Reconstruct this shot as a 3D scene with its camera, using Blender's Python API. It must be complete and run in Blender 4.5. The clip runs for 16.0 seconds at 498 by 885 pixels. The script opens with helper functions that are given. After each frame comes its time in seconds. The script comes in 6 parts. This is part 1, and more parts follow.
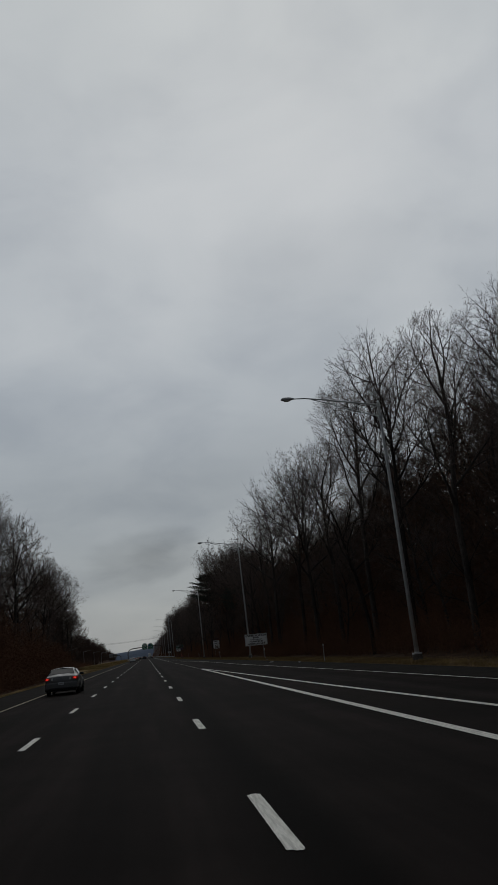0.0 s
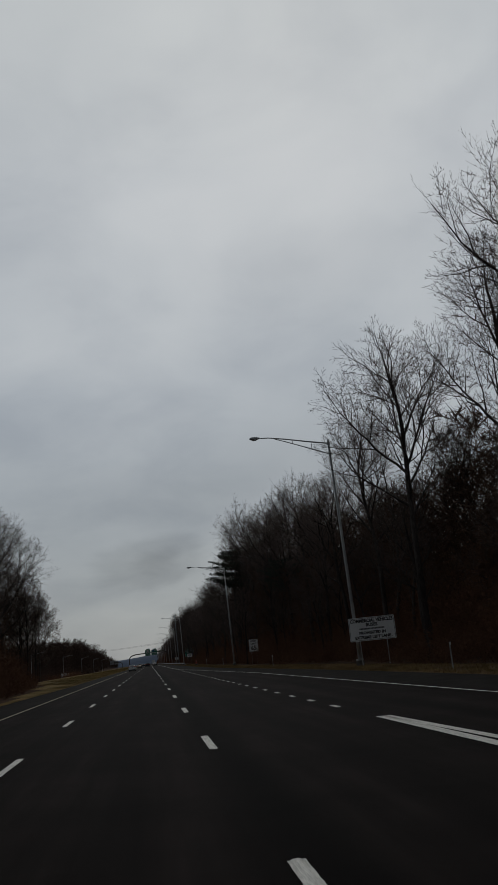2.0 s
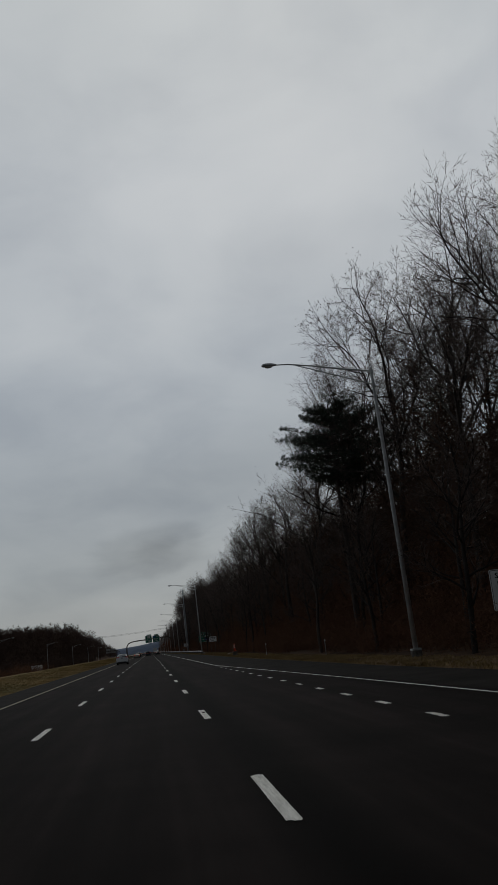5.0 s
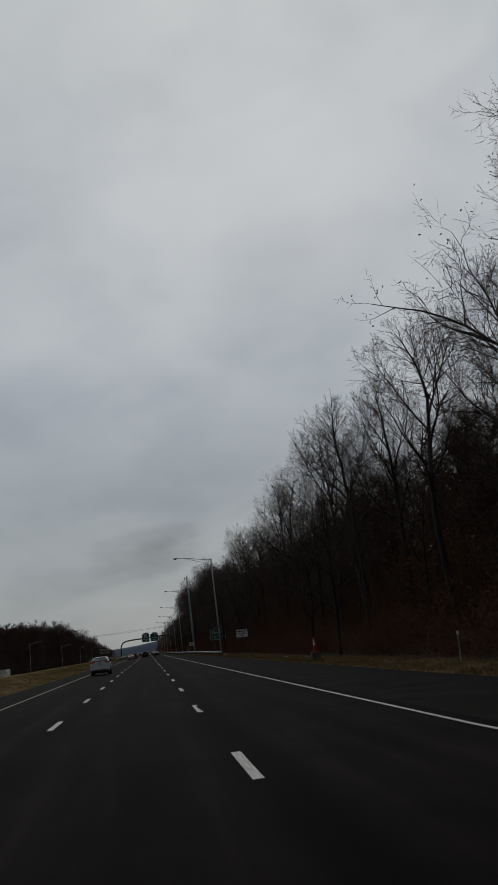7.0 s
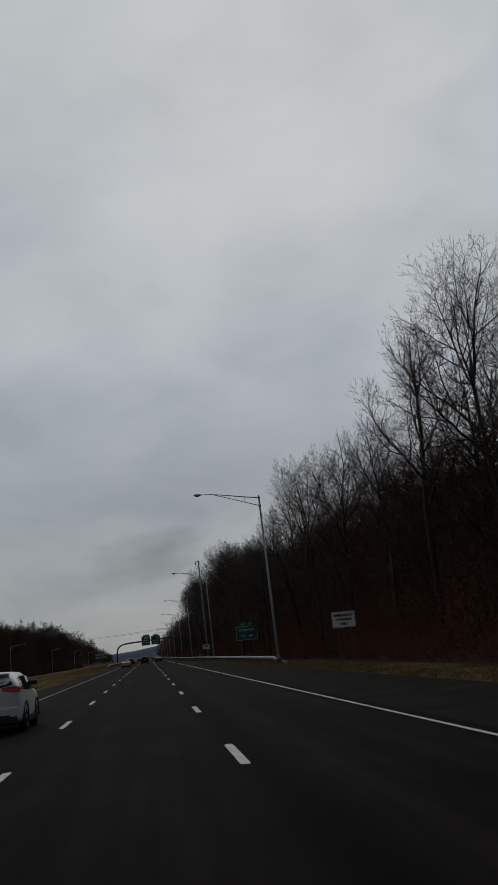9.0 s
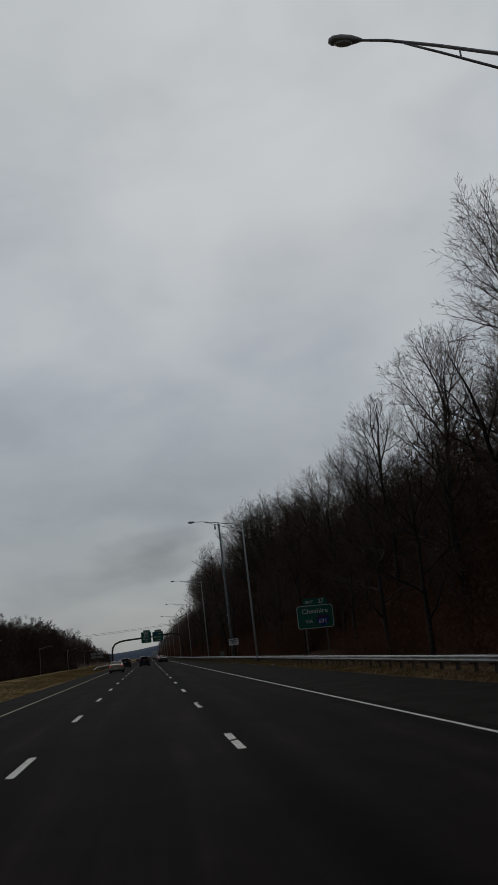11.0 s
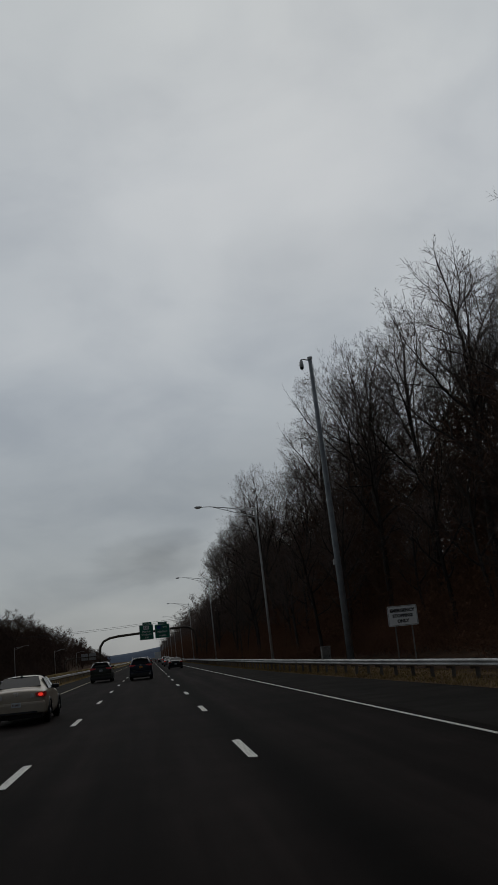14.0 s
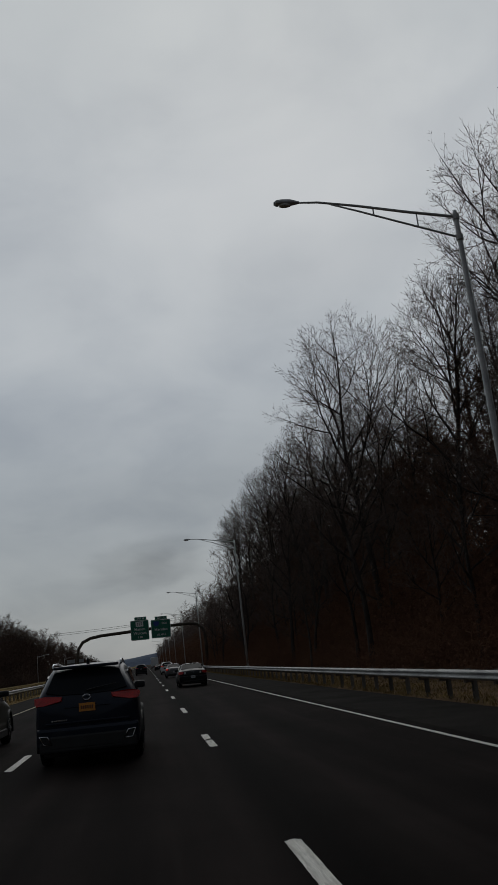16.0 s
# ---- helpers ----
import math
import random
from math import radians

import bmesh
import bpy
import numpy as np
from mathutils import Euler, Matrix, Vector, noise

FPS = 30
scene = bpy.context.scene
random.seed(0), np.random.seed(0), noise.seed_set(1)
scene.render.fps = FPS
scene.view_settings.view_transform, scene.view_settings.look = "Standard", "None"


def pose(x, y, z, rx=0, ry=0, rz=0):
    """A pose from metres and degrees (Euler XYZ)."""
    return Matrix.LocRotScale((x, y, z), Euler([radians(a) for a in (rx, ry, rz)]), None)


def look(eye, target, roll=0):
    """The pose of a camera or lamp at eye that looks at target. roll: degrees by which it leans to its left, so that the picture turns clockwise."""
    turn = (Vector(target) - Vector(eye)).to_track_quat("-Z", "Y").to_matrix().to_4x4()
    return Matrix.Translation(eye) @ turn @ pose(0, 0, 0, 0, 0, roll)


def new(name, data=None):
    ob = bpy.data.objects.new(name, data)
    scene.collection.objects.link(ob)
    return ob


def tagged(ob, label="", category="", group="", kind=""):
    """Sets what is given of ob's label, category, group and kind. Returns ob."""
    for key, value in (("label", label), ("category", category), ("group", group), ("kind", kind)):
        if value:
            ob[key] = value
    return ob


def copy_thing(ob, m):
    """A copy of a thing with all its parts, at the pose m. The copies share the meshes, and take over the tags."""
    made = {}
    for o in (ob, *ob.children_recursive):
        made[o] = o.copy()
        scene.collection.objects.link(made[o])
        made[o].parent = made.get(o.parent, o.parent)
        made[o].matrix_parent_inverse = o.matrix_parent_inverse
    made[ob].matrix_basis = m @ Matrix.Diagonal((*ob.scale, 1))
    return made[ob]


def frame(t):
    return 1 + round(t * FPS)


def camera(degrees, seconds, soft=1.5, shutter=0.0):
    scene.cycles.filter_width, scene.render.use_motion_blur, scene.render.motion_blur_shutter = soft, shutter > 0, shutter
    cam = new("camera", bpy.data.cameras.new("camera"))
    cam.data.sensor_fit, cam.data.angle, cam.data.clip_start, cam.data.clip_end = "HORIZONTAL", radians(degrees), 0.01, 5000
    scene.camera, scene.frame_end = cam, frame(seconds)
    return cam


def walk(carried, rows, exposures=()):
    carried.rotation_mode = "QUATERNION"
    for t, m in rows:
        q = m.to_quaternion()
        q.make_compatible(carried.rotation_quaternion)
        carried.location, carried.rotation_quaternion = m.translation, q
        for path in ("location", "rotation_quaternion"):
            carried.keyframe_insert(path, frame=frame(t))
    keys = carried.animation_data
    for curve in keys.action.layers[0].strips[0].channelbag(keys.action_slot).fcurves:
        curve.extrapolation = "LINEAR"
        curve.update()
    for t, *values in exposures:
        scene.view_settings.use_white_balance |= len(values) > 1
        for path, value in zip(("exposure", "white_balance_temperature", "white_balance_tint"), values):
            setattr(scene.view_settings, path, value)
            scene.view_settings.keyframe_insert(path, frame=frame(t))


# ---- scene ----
cam = camera(31.38, 16.0, soft=1.5)
PATH = [
    (0.0, 0.753, -7.508, 1.614, 102.936, 5.477, -6.455),
    (0.5, 0.727, 8.489, 1.624, 103.107, 5.357, -6.481),
    (1.0, 0.765, 24.674, 1.640, 103.170, 5.140, -6.451),
    (1.5, 0.774, 40.698, 1.650, 103.311, 5.238, -6.405),
    (2.0, 0.809, 56.414, 1.602, 103.363, 5.673, -6.223),
    (2.5, 0.827, 72.645, 1.593, 103.406, 5.688, -6.011),
    (3.0, 0.741, 89.077, 1.620, 103.270, 5.852, -6.041),
    (3.5, 0.735, 105.143, 1.614, 103.197, 5.848, -6.058),
    (4.0, 0.721, 120.571, 1.601, 103.022, 5.840, -6.098),
    (4.5, 0.704, 135.500, 1.585, 102.813, 5.829, -6.146),
    (5.0, 0.690, 150.072, 1.572, 102.638, 5.821, -6.187),
    (5.5, 0.684, 164.427, 1.567, 102.565, 5.817, -6.204),
    (6.0, 0.629, 178.720, 1.627, 102.577, 5.563, -6.225),
    (6.5, 0.592, 193.469, 1.630, 102.536, 5.458, -6.333),
    (7.0, 0.630, 207.984, 1.618, 102.639, 5.834, -6.355),
    (7.5, 0.631, 222.516, 1.653, 102.694, 5.617, -6.342),
    (8.0, 0.610, 237.211, 1.617, 102.857, 5.516, -6.322),
    (8.5, 0.545, 252.065, 1.621, 102.980, 5.500, -6.369),
    (9.0, 0.550, 266.699, 1.633, 102.969, 5.580, -6.330),
    (9.5, 0.532, 281.365, 1.633, 102.967, 5.573, -6.327),
    (10.0, 0.490, 296.078, 1.634, 102.963, 5.556, -6.320),
    (10.5, 0.439, 310.814, 1.636, 102.958, 5.535, -6.312),
    (11.0, 0.397, 325.547, 1.637, 102.954, 5.518, -6.305),
    (11.5, 0.379, 340.255, 1.637, 102.952, 5.511, -6.302),
    (12.0, 0.344, 354.940, 1.638, 102.995, 5.139, -6.398),
    (12.5, 0.341, 369.347, 1.628, 102.938, 5.199, -6.418),
    (13.0, 0.355, 383.317, 1.625, 102.924, 5.437, -6.271),
    (13.5, 0.344, 397.699, 1.625, 103.040, 5.461, -6.252),
    (14.0, 0.351, 411.938, 1.623, 103.092, 5.360, -6.248),
    (14.5, 0.428, 426.295, 1.612, 103.173, 5.418, -6.243),
    (15.0, 0.445, 440.712, 1.615, 103.235, 5.207, -6.437),
    (15.5, 0.549, 455.136, 1.622, 103.354, 5.275, -6.323),
    (16.0, 0.653, 469.564, 1.612, 103.468, 5.342, -6.491),
]

walk(cam, [(t, pose(x, y, z, rx, ry, rz)) for t, x, y, z, rx, ry, rz in PATH])

# ---- light: overcast winter sky, weak wide sun behind the cloud ----
SUN_ELEVATION, SUN_TURN = radians(38), radians(14)
world = bpy.data.worlds.new("overcast_sky")
scene.world = world
world.use_nodes = True


def nodes_of(tree):
    tree.nodes.clear()

    def add(kind, **values):
        n = tree.nodes.new(kind)
        for key, value in values.items():
            if key in n.inputs:
                n.inputs[key].default_value = value
        return n
    return add, tree.links.new


def ramp(add, stops, mode="LINEAR"):
    r = add("ShaderNodeValToRGB")
    r.color_ramp.interpolation = mode
    while len(r.color_ramp.elements) < len(stops):
        r.color_ramp.elements.new(0.5)
    for e, (p, c) in zip(r.color_ramp.elements, stops):
        e.position = p
        e.color = (*c, 1) if len(c) == 3 else (c[0], c[0], c[0], 1)
    return r


add, link = nodes_of(world.node_tree)
sky = add("ShaderNodeTexSky")
sky.sky_type, sky.sun_disc = "NISHITA", False
sky.sun_elevation, sky.sun_rotation = SUN_ELEVATION, SUN_TURN
sky_scale = add("ShaderNodeVectorMath")
sky_scale.operation = "SCALE"
sky_scale.inputs["Scale"].default_value = 0.07
link(sky.outputs[0], sky_scale.inputs[0])
where = add("ShaderNodeTexCoord")
parts_of = add("ShaderNodeSeparateXYZ")
link(where.outputs["Generated"], parts_of.inputs[0])
# cloud deck: directions projected on a flat layer, so banks flatten towards the horizon
high = add("ShaderNodeMath")
high.operation = "ADD"
high.inputs[1].default_value = 0.38
link(parts_of.outputs[2], high.inputs[0])
flat = add("ShaderNodeVectorMath")
flat.operation = "DIVIDE"
link(where.outputs["Generated"], flat.inputs[0])
link(high.outputs[0], flat.inputs[1])
big = add("ShaderNodeTexNoise", Scale=1.25, Detail=3.0, Roughness=0.45, Distortion=0.4)
fine = add("ShaderNodeTexNoise", Scale=4.2, Detail=5.0, Roughness=0.5, Distortion=0.3)
link(flat.outputs[0], big.inputs["Vector"])
link(flat.outputs[0], fine.inputs["Vector"])
# brightness by height; the last two stops dim the unseen zenith to darken the ground
base = ramp(add, [(0.0, (0.280, 0.296, 0.304)), (0.05, (0.329, 0.345, 0.351)), (0.13, (0.358, 0.379, 0.391)), (0.30, (0.415, 0.442, 0.464)),
                  (0.5, (0.465, 0.49, 0.51)), (0.72, (0.52, 0.545, 0.545)), (0.84, (0.34, 0.36, 0.37)), (1.0, (0.17, 0.18, 0.19))])
link(parts_of.outputs[2], base.inputs[0])
mod1 = ramp(add, [(0.30, (0.80, 0.81, 0.825)), (0.50, (0.99, 0.99, 0.99)), (0.70, (1.13, 1.11, 1.09))])
mod2 = ramp(add, [(0.30, (0.87, 0.88, 0.90)), (0.52, (1.0, 1.0, 1.0)), (0.72, (1.07, 1.06, 1.05))])
link(big.outputs[0], mod1.inputs[0])
link(fine.outputs[0], mod2.inputs[0])


def multiply(a, b):
    m = add("ShaderNodeVectorMath")
    m.operation = "MULTIPLY"
    link(a, m.inputs[0])
    link(b, m.inputs[1])
    return m.outputs[0]


# unseen sky behind is dimmed to darken road and car backs; ahead stays bright
ahead = ramp(add, [(0.0, (0.22, 0.23, 0.245)), (0.45, (0.36, 0.37, 0.39)), (0.72, (0.945, 0.965, 0.985))])
half_turn = add("ShaderNodeMapRange", **{"From Min": -1.0, "From Max": 1.0})
link(parts_of.outputs[1], half_turn.inputs["Value"])
link(half_turn.outputs[0], ahead.inputs[0])
clouds = multiply(multiply(multiply(base.outputs[0], mod1.outputs[0]), mod2.outputs[0]), ahead.outputs[0])
# four heavier cloud banks ahead: direction x, z, half width, half height, depth
for cx, cz, hw, hz, depth in ((0.010, 0.108, 0.062, 0.025, 0.66), (-0.085, 0.255, 0.20, 0.105, 0.94), (0.20, 0.41, 0.13, 0.05, 0.90), (-0.12, 0.60, 0.17, 0.20, 0.90)):
    away = []
    for output, centre, half in ((0, cx, hw), (2, cz, hz)):
        n = add("ShaderNodeMath")
        n.operation = "MULTIPLY_ADD"
        n.inputs[1].default_value, n.inputs[2].default_value = 1 / half, -centre / half
        link(parts_of.outputs[output], n.inputs[0])
        away.append(n.outputs[0])
    at = add("ShaderNodeCombineXYZ")
    link(away[0], at.inputs[0])
    link(away[1], at.inputs[1])
    reach = add("ShaderNodeVectorMath")
    reach.operation = "LENGTH"
    link(at.outputs[0], reach.inputs[0])
    ragged = add("ShaderNodeMath")
    ragged.operation = "MULTIPLY_ADD"
    ragged.inputs[1].default_value = 1.5
    link(fine.outputs[0], ragged.inputs[0])
    link(reach.outputs["Value"], ragged.inputs[2])
    bank = ramp(add, [(0.30, (depth, depth * 1.005, depth * 1.015)), (0.60, (0.5 + depth / 2, 0.502 + depth / 2, 0.506 + depth / 2)), (0.92, (1.0, 1.0, 1.0))], "EASE")
    span = add("ShaderNodeMapRange", **{"From Min": 0.3, "From Max": 2.2})
    link(ragged.outputs[0], span.inputs["Value"])
    link(span.outputs[0], bank.inputs[0])
    clouds = multiply(clouds, bank.outputs[0])
veil = add("ShaderNodeMix")
veil.data_type = "RGBA"
veil.inputs["Factor"].default_value = 0.94
link(sky_scale.outputs[0], veil.inputs["A"])
link(clouds, veil.inputs["B"])
back = add("ShaderNodeBackground", Strength=1.0)
link(veil.outputs["Result"], back.inputs["Color"])
link(back.outputs[0], add("ShaderNodeOutputWorld").inputs[0])

sun = new("sun", bpy.data.lights.new("sun", "SUN"))
sun.data.energy, sun.data.angle, sun.data.color = 0.35, radians(60), (1.0, 0.96, 0.91)
sun.matrix_world = look((200 * math.sin(SUN_TURN), 200 * math.cos(SUN_TURN), 200 * math.tan(SUN_ELEVATION)), (0, 0, 0))


# ---- materials ----
def material(name, colours, scale=(6.0, 60.0), rough=0.8, metal=0.0, bump=0.0, spread=(0.35, 0.65), object_space=True,
             random=0.0, coat=0.0, emit=None, bump_scale=None, fine_amount=0.35, stretch=None):
    """Two-scale mottled surface: colours[0] to colours[1] over a coarse noise, a fine grain on top, bump from the grain."""
    m = bpy.data.materials.new(name)
    m.use_nodes = True
    add, link = nodes_of(m.node_tree)
    bsdf = add("ShaderNodeBsdfPrincipled", Roughness=rough, Metallic=metal)
    if rough >= 0.85:
        bsdf.inputs["Specular IOR Level"].default_value = 0.03
    if coat:
        bsdf.inputs["Coat Weight"].default_value = coat
        bsdf.inputs["Coat Roughness"].default_value = 0.06
    link(bsdf.outputs[0], add("ShaderNodeOutputMaterial").inputs[0])
    where = add("ShaderNodeTexCoord").outputs["Object"] if object_space else add("ShaderNodeNewGeometry").outputs["Position"]
    if stretch:
        mp = add("ShaderNodeMapping")
        mp.inputs["Scale"].default_value = stretch
        link(where, mp.inputs[0])
        where = mp.outputs[0]
    coarse = add("ShaderNodeTexNoise", Scale=scale[0], Detail=4.0, Roughness=0.6)
    grain = add("ShaderNodeTexNoise", Scale=scale[1], Detail=3.0, Roughness=0.65)
    link(where, coarse.inputs["Vector"])
    link(where, grain.inputs["Vector"])
    r = ramp(add, [(spread[0], colours[0]), (spread[1], colours[1])])
    link(coarse.outputs[0], r.inputs[0])
    g = ramp(add, [(0.3, (1 - fine_amount,)), (0.7, (1 + fine_amount,))])
    link(grain.outputs[0], g.inputs[0])
    mul = add("ShaderNodeVectorMath")
    mul.operation = "MULTIPLY"
    link(r.outputs[0], mul.inputs[0])
    link(g.outputs[0], mul.inputs[1])
    colour = mul.outputs[0]
    if random:
        info = add("ShaderNodeObjectInfo")
        rr = ramp(add, [(0.0, (1 - random,)), (1.0, (1 + random,))])
        link(info.outputs["Random"], rr.inputs[0])
        mul2 = add("ShaderNodeVectorMath")
        mul2.operation = "MULTIPLY"
        link(colour, mul2.inputs[0])
        link(rr.outputs[0], mul2.inputs[1])
        colour = mul2.outputs[0]
    link(colour, bsdf.inputs["Base Color"])
    if emit:
        bsdf.inputs["Emission Color"].default_value = (*emit[0], 1)
        bsdf.inputs["Emission Strength"].default_value = emit[1]
    if bump:
        bn = add("ShaderNodeBump", Strength=1.0, Distance=bump)
        link(grain.outputs[0], bn.inputs["Height"])
        link(bn.outputs[0], bsdf.inputs["Normal"])
    return m


def asphalt_material():
    """Dark worn asphalt: aggregate grain, wheel tracks along the lanes, oil band, patches and long stains."""
    m = bpy.data.materials.new("asphalt")
    m.use_nodes = True
    add, link = nodes_of(m.node_tree)
    bsdf = add("ShaderNodeBsdfPrincipled", Roughness=0.85)
    bsdf.inputs["Specular IOR Level"].default_value = 0.02
    link(bsdf.outputs[0], add("ShaderNodeOutputMaterial").inputs[0])
    pos = add("ShaderNodeNewGeometry").outputs["Position"]
    xyz = add("ShaderNodeSeparateXYZ")
    link(pos, xyz.inputs[0])
    lane = add("ShaderNodeMath")
    lane.operation = "MULTIPLY_ADD"
    lane.inputs[1].default_value, lane.inputs[2].default_value = 2 * math.pi / 1.83, -2 * math.pi * 2.9 / 1.83
    link(xyz.outputs[0], lane.inputs[0])
    wave = add("ShaderNodeMath")
    wave.operation = "COSINE"
    link(lane.outputs[0], wave.inputs[0])
    tracks = add("ShaderNodeMapRange", **{"From Min": -1.0, "From Max": 1.0, "To Min": 0.86, "To Max": 1.16})
    link(wave.outputs[0], tracks.inputs["Value"])
    stretch = add("ShaderNodeMapping")
    stretch.inputs["Scale"].default_value = (0.9, 0.035, 1.0)
    link(pos, stretch.inputs[0])
    streak = add("ShaderNodeTexNoise", Scale=1.6, Detail=5.0, Roughness=0.6)
    link(stretch.outputs[0], streak.inputs["Vector"])
    streaks = ramp(add, [(0.30, (0.0072, 0.0053, 0.0049)), (0.5, (0.0119, 0.0089, 0.0082)), (0.7, (0.0197, 0.0149, 0.0138))])
    link(streak.outputs[0], streaks.inputs[0])
    blotch = add("ShaderNodeTexNoise", Scale=0.35, Detail=5.0, Roughness=0.62)
    link(pos, blotch.inputs["Vector"])
    blotches = ramp(add, [(0.3, (0.68,)), (0.65, (1.20,))])
    link(blotch.outputs[0], blotches.inputs[0])
    grain = add("ShaderNodeTexNoise", Scale=70.0, Detail=3.0, Roughness=0.75)
    link(pos, grain.inputs["Vector"])
    grains = ramp(add, [(0.3, (0.6,)), (0.72, (1.5,))])
    link(grain.outputs[0], grains.inputs[0])
    # a darker, ragged band along the joint beside the lane line
    off = add("ShaderNodeMath")
    off.operation = "SUBTRACT"
    off.inputs[1].default_value = 2.06
    link(xyz.outputs[0], off.inputs[0])
    near = add("ShaderNodeMath")
    near.operation = "ABSOLUTE"
    link(off.outputs[0], near.inputs[0])
    ragged = add("ShaderNodeMath")
    ragged.operation = "MULTIPLY_ADD"
    ragged.inputs[1].default_value = -0.55
    link(streak.outputs[0], ragged.inputs[0])
    link(near.outputs[0], ragged.inputs[2])
    joint = add("ShaderNodeMapRange", **{"From Min": -0.14, "From Max": 0.26, "To Min": 0.42, "To Max": 1.0})
    link(ragged.outputs[0], joint.inputs["Value"])
    colour = streaks.outputs[0]
    for other in (joint.outputs[0], tracks.outputs[0], blotches.outputs[0], grains.outputs[0]):
        mul = add("ShaderNodeVectorMath")
        mul.operation = "MULTIPLY"
        link(colour, mul.inputs[0])
        link(other, mul.inputs[1])
        colour = mul.outputs[0]
    link(colour, bsdf.inputs["Base Color"])
    bn = add("ShaderNodeBump", Strength=0.7, Distance=0.004)
    link(grain.outputs[0], bn.inputs["Height"])
    link(bn.outputs[0], bsdf.inputs["Normal"])
    return m


def glass_material(name, tint=(0.012, 0.014, 0.017)):
    m = bpy.data.materials.new(name)
    m.use_nodes = True
    add, link = nodes_of(m.node_tree)
    b = add("ShaderNodeBsdfPrincipled", Roughness=0.04)
    b.inputs["Base Color"].default_value = (*tint, 1)
    b.inputs["Specular IOR Level"].default_value = 0.11
    noise_ = add("ShaderNodeTexNoise", Scale=3.0, Detail=2.0)
    rr = add("ShaderNodeMapRange", **{"To Min": 0.03, "To Max": 0.10})
    link(noise_.outputs[0], rr.inputs["Value"])
    link(rr.outputs[0], b.inputs["Roughness"])
    link(b.outputs[0], add("ShaderNodeOutputMaterial").inputs[0])
    return m


ASPHALT = asphalt_material()
SHOULDER = material("shoulder_asphalt", [(0.0145, 0.0128, 0.0115), (0.026, 0.0232, 0.0205)], (0.6, 60), 0.95, bump=0.004, object_space=False, fine_amount=0.4)
PAINT = material("road_paint", [(0.46, 0.445, 0.395), (0.72, 0.705, 0.645)], (30.0, 130.0), 0.6, bump=0.002, object_space=False, fine_amount=0.22, spread=(0.34, 0.58), stretch=(1, 0.06, 1))
FADED_PAINT = material("faded_edge_paint", [(0.27, 0.23, 0.14), (0.43, 0.37, 0.24)], (3.0, 45.0), 0.7, object_space=False, fine_amount=0.3)
CRACK = material("crack_shade", [(0.005, 0.0045, 0.004), (0.010, 0.009, 0.008)], (4, 50), 0.95, object_space=False)
SOIL = material("leaf_litter", [(0.036, 0.021, 0.014), (0.078, 0.046, 0.028)], (0.5, 9.0), 0.95, bump=0.03, object_space=False, fine_amount=0.5)
TURF = material("winter_turf", [(0.105, 0.085, 0.032), (0.26, 0.175, 0.075)], (0.16, 5.0), 0.95, bump=0.03, object_space=False, fine_amount=0.4)
VERGE = material("verge_earth", [(0.075, 0.050, 0.030), (0.165, 0.105, 0.058)], (0.5, 14.0), 0.95, bump=0.03, object_space=False, fine_amount=0.5)
STRAW = material("dry_grass", [(0.15, 0.105, 0.045), (0.33, 0.235, 0.105)], (0.5, 6.0), 0.9, object_space=False, fine_amount=0.3)
GREEN_STRAW = material("median_grass", [(0.12, 0.096, 0.036), (0.29, 0.20, 0.088)], (0.16, 4.0), 0.9, object_space=False, fine_amount=0.3)
BARK = material("bark", [(0.036, 0.031, 0.028), (0.085, 0.073, 0.066)], (1.2, 14.0), 0.9, bump=0.02, random=0.35, stretch=(1, 1, 0.25), fine_amount=0.4)
TWIG = material("twigs", [(0.095, 0.073, 0.064), (0.165, 0.128, 0.112)], (0.6, 8.0), 0.9, random=0.3)
BRUSH = material("brushwood", [(0.090, 0.046, 0.029), (0.180, 0.094, 0.058)], (0.35, 5.0), 0.95, object_space=False, fine_amount=0.4)
FAR_TWIG = material("far_twigs", [(0.070, 0.043, 0.031), (0.125, 0.077, 0.056)], (0.05, 2.0), 0.95, object_space=False)
HILL_TWIG = material("hillside_twigs", [(0.050, 0.033, 0.027), (0.095, 0.063, 0.050)], (0.03, 1.5), 0.95, object_space=False)
LEAF = material("withered_leaves", [(0.045, 0.026, 0.013), (0.11, 0.058, 0.026)], (1.2, 10.0), 0.85, random=0.25)
NEEDLE = material("pine_needles", [(0.010, 0.018, 0.010), (0.028, 0.042, 0.022)], (1.0, 10.0), 0.7)
STEEL = material("galvanised_steel", [(0.38, 0.385, 0.385), (0.56, 0.56, 0.55)], (1.6, 22.0), 0.6, metal=0.1, random=0.15, fine_amount=0.12)
RAIL_STEEL = material("weathered_galvanised", [(0.24, 0.24, 0.235), (0.42, 0.42, 0.41)], (1.1, 18.0), 0.55, metal=0.15, object_space=False, fine_amount=0.2)
LAMP_GREY = material("lamp_housing", [(0.42, 0.43, 0.435), (0.55, 0.555, 0.56)], (3, 30), 0.5, fine_amount=0.1)
LENS = material("milky_lamp_lens", [(0.58, 0.58, 0.55), (0.70, 0.70, 0.67)], (3, 30), 0.25, coat=0.3)
MAST_STEEL = material("painted_mast_steel", [(0.20, 0.22, 0.235), (0.30, 0.325, 0.34)], (1.4, 20.0), 0.6, metal=0.1, fine_amount=0.12)
POST_STEEL = material("dull_post_steel", [(0.10, 0.092, 0.082), (0.20, 0.185, 0.165)], (1.5, 24.0), 0.8, metal=0.1, random=0.35, fine_amount=0.3)
RUST = material("weathered_steel", [(0.040, 0.032, 0.026), (0.085, 0.066, 0.050)], (2.0, 30), 0.75, metal=0.2)
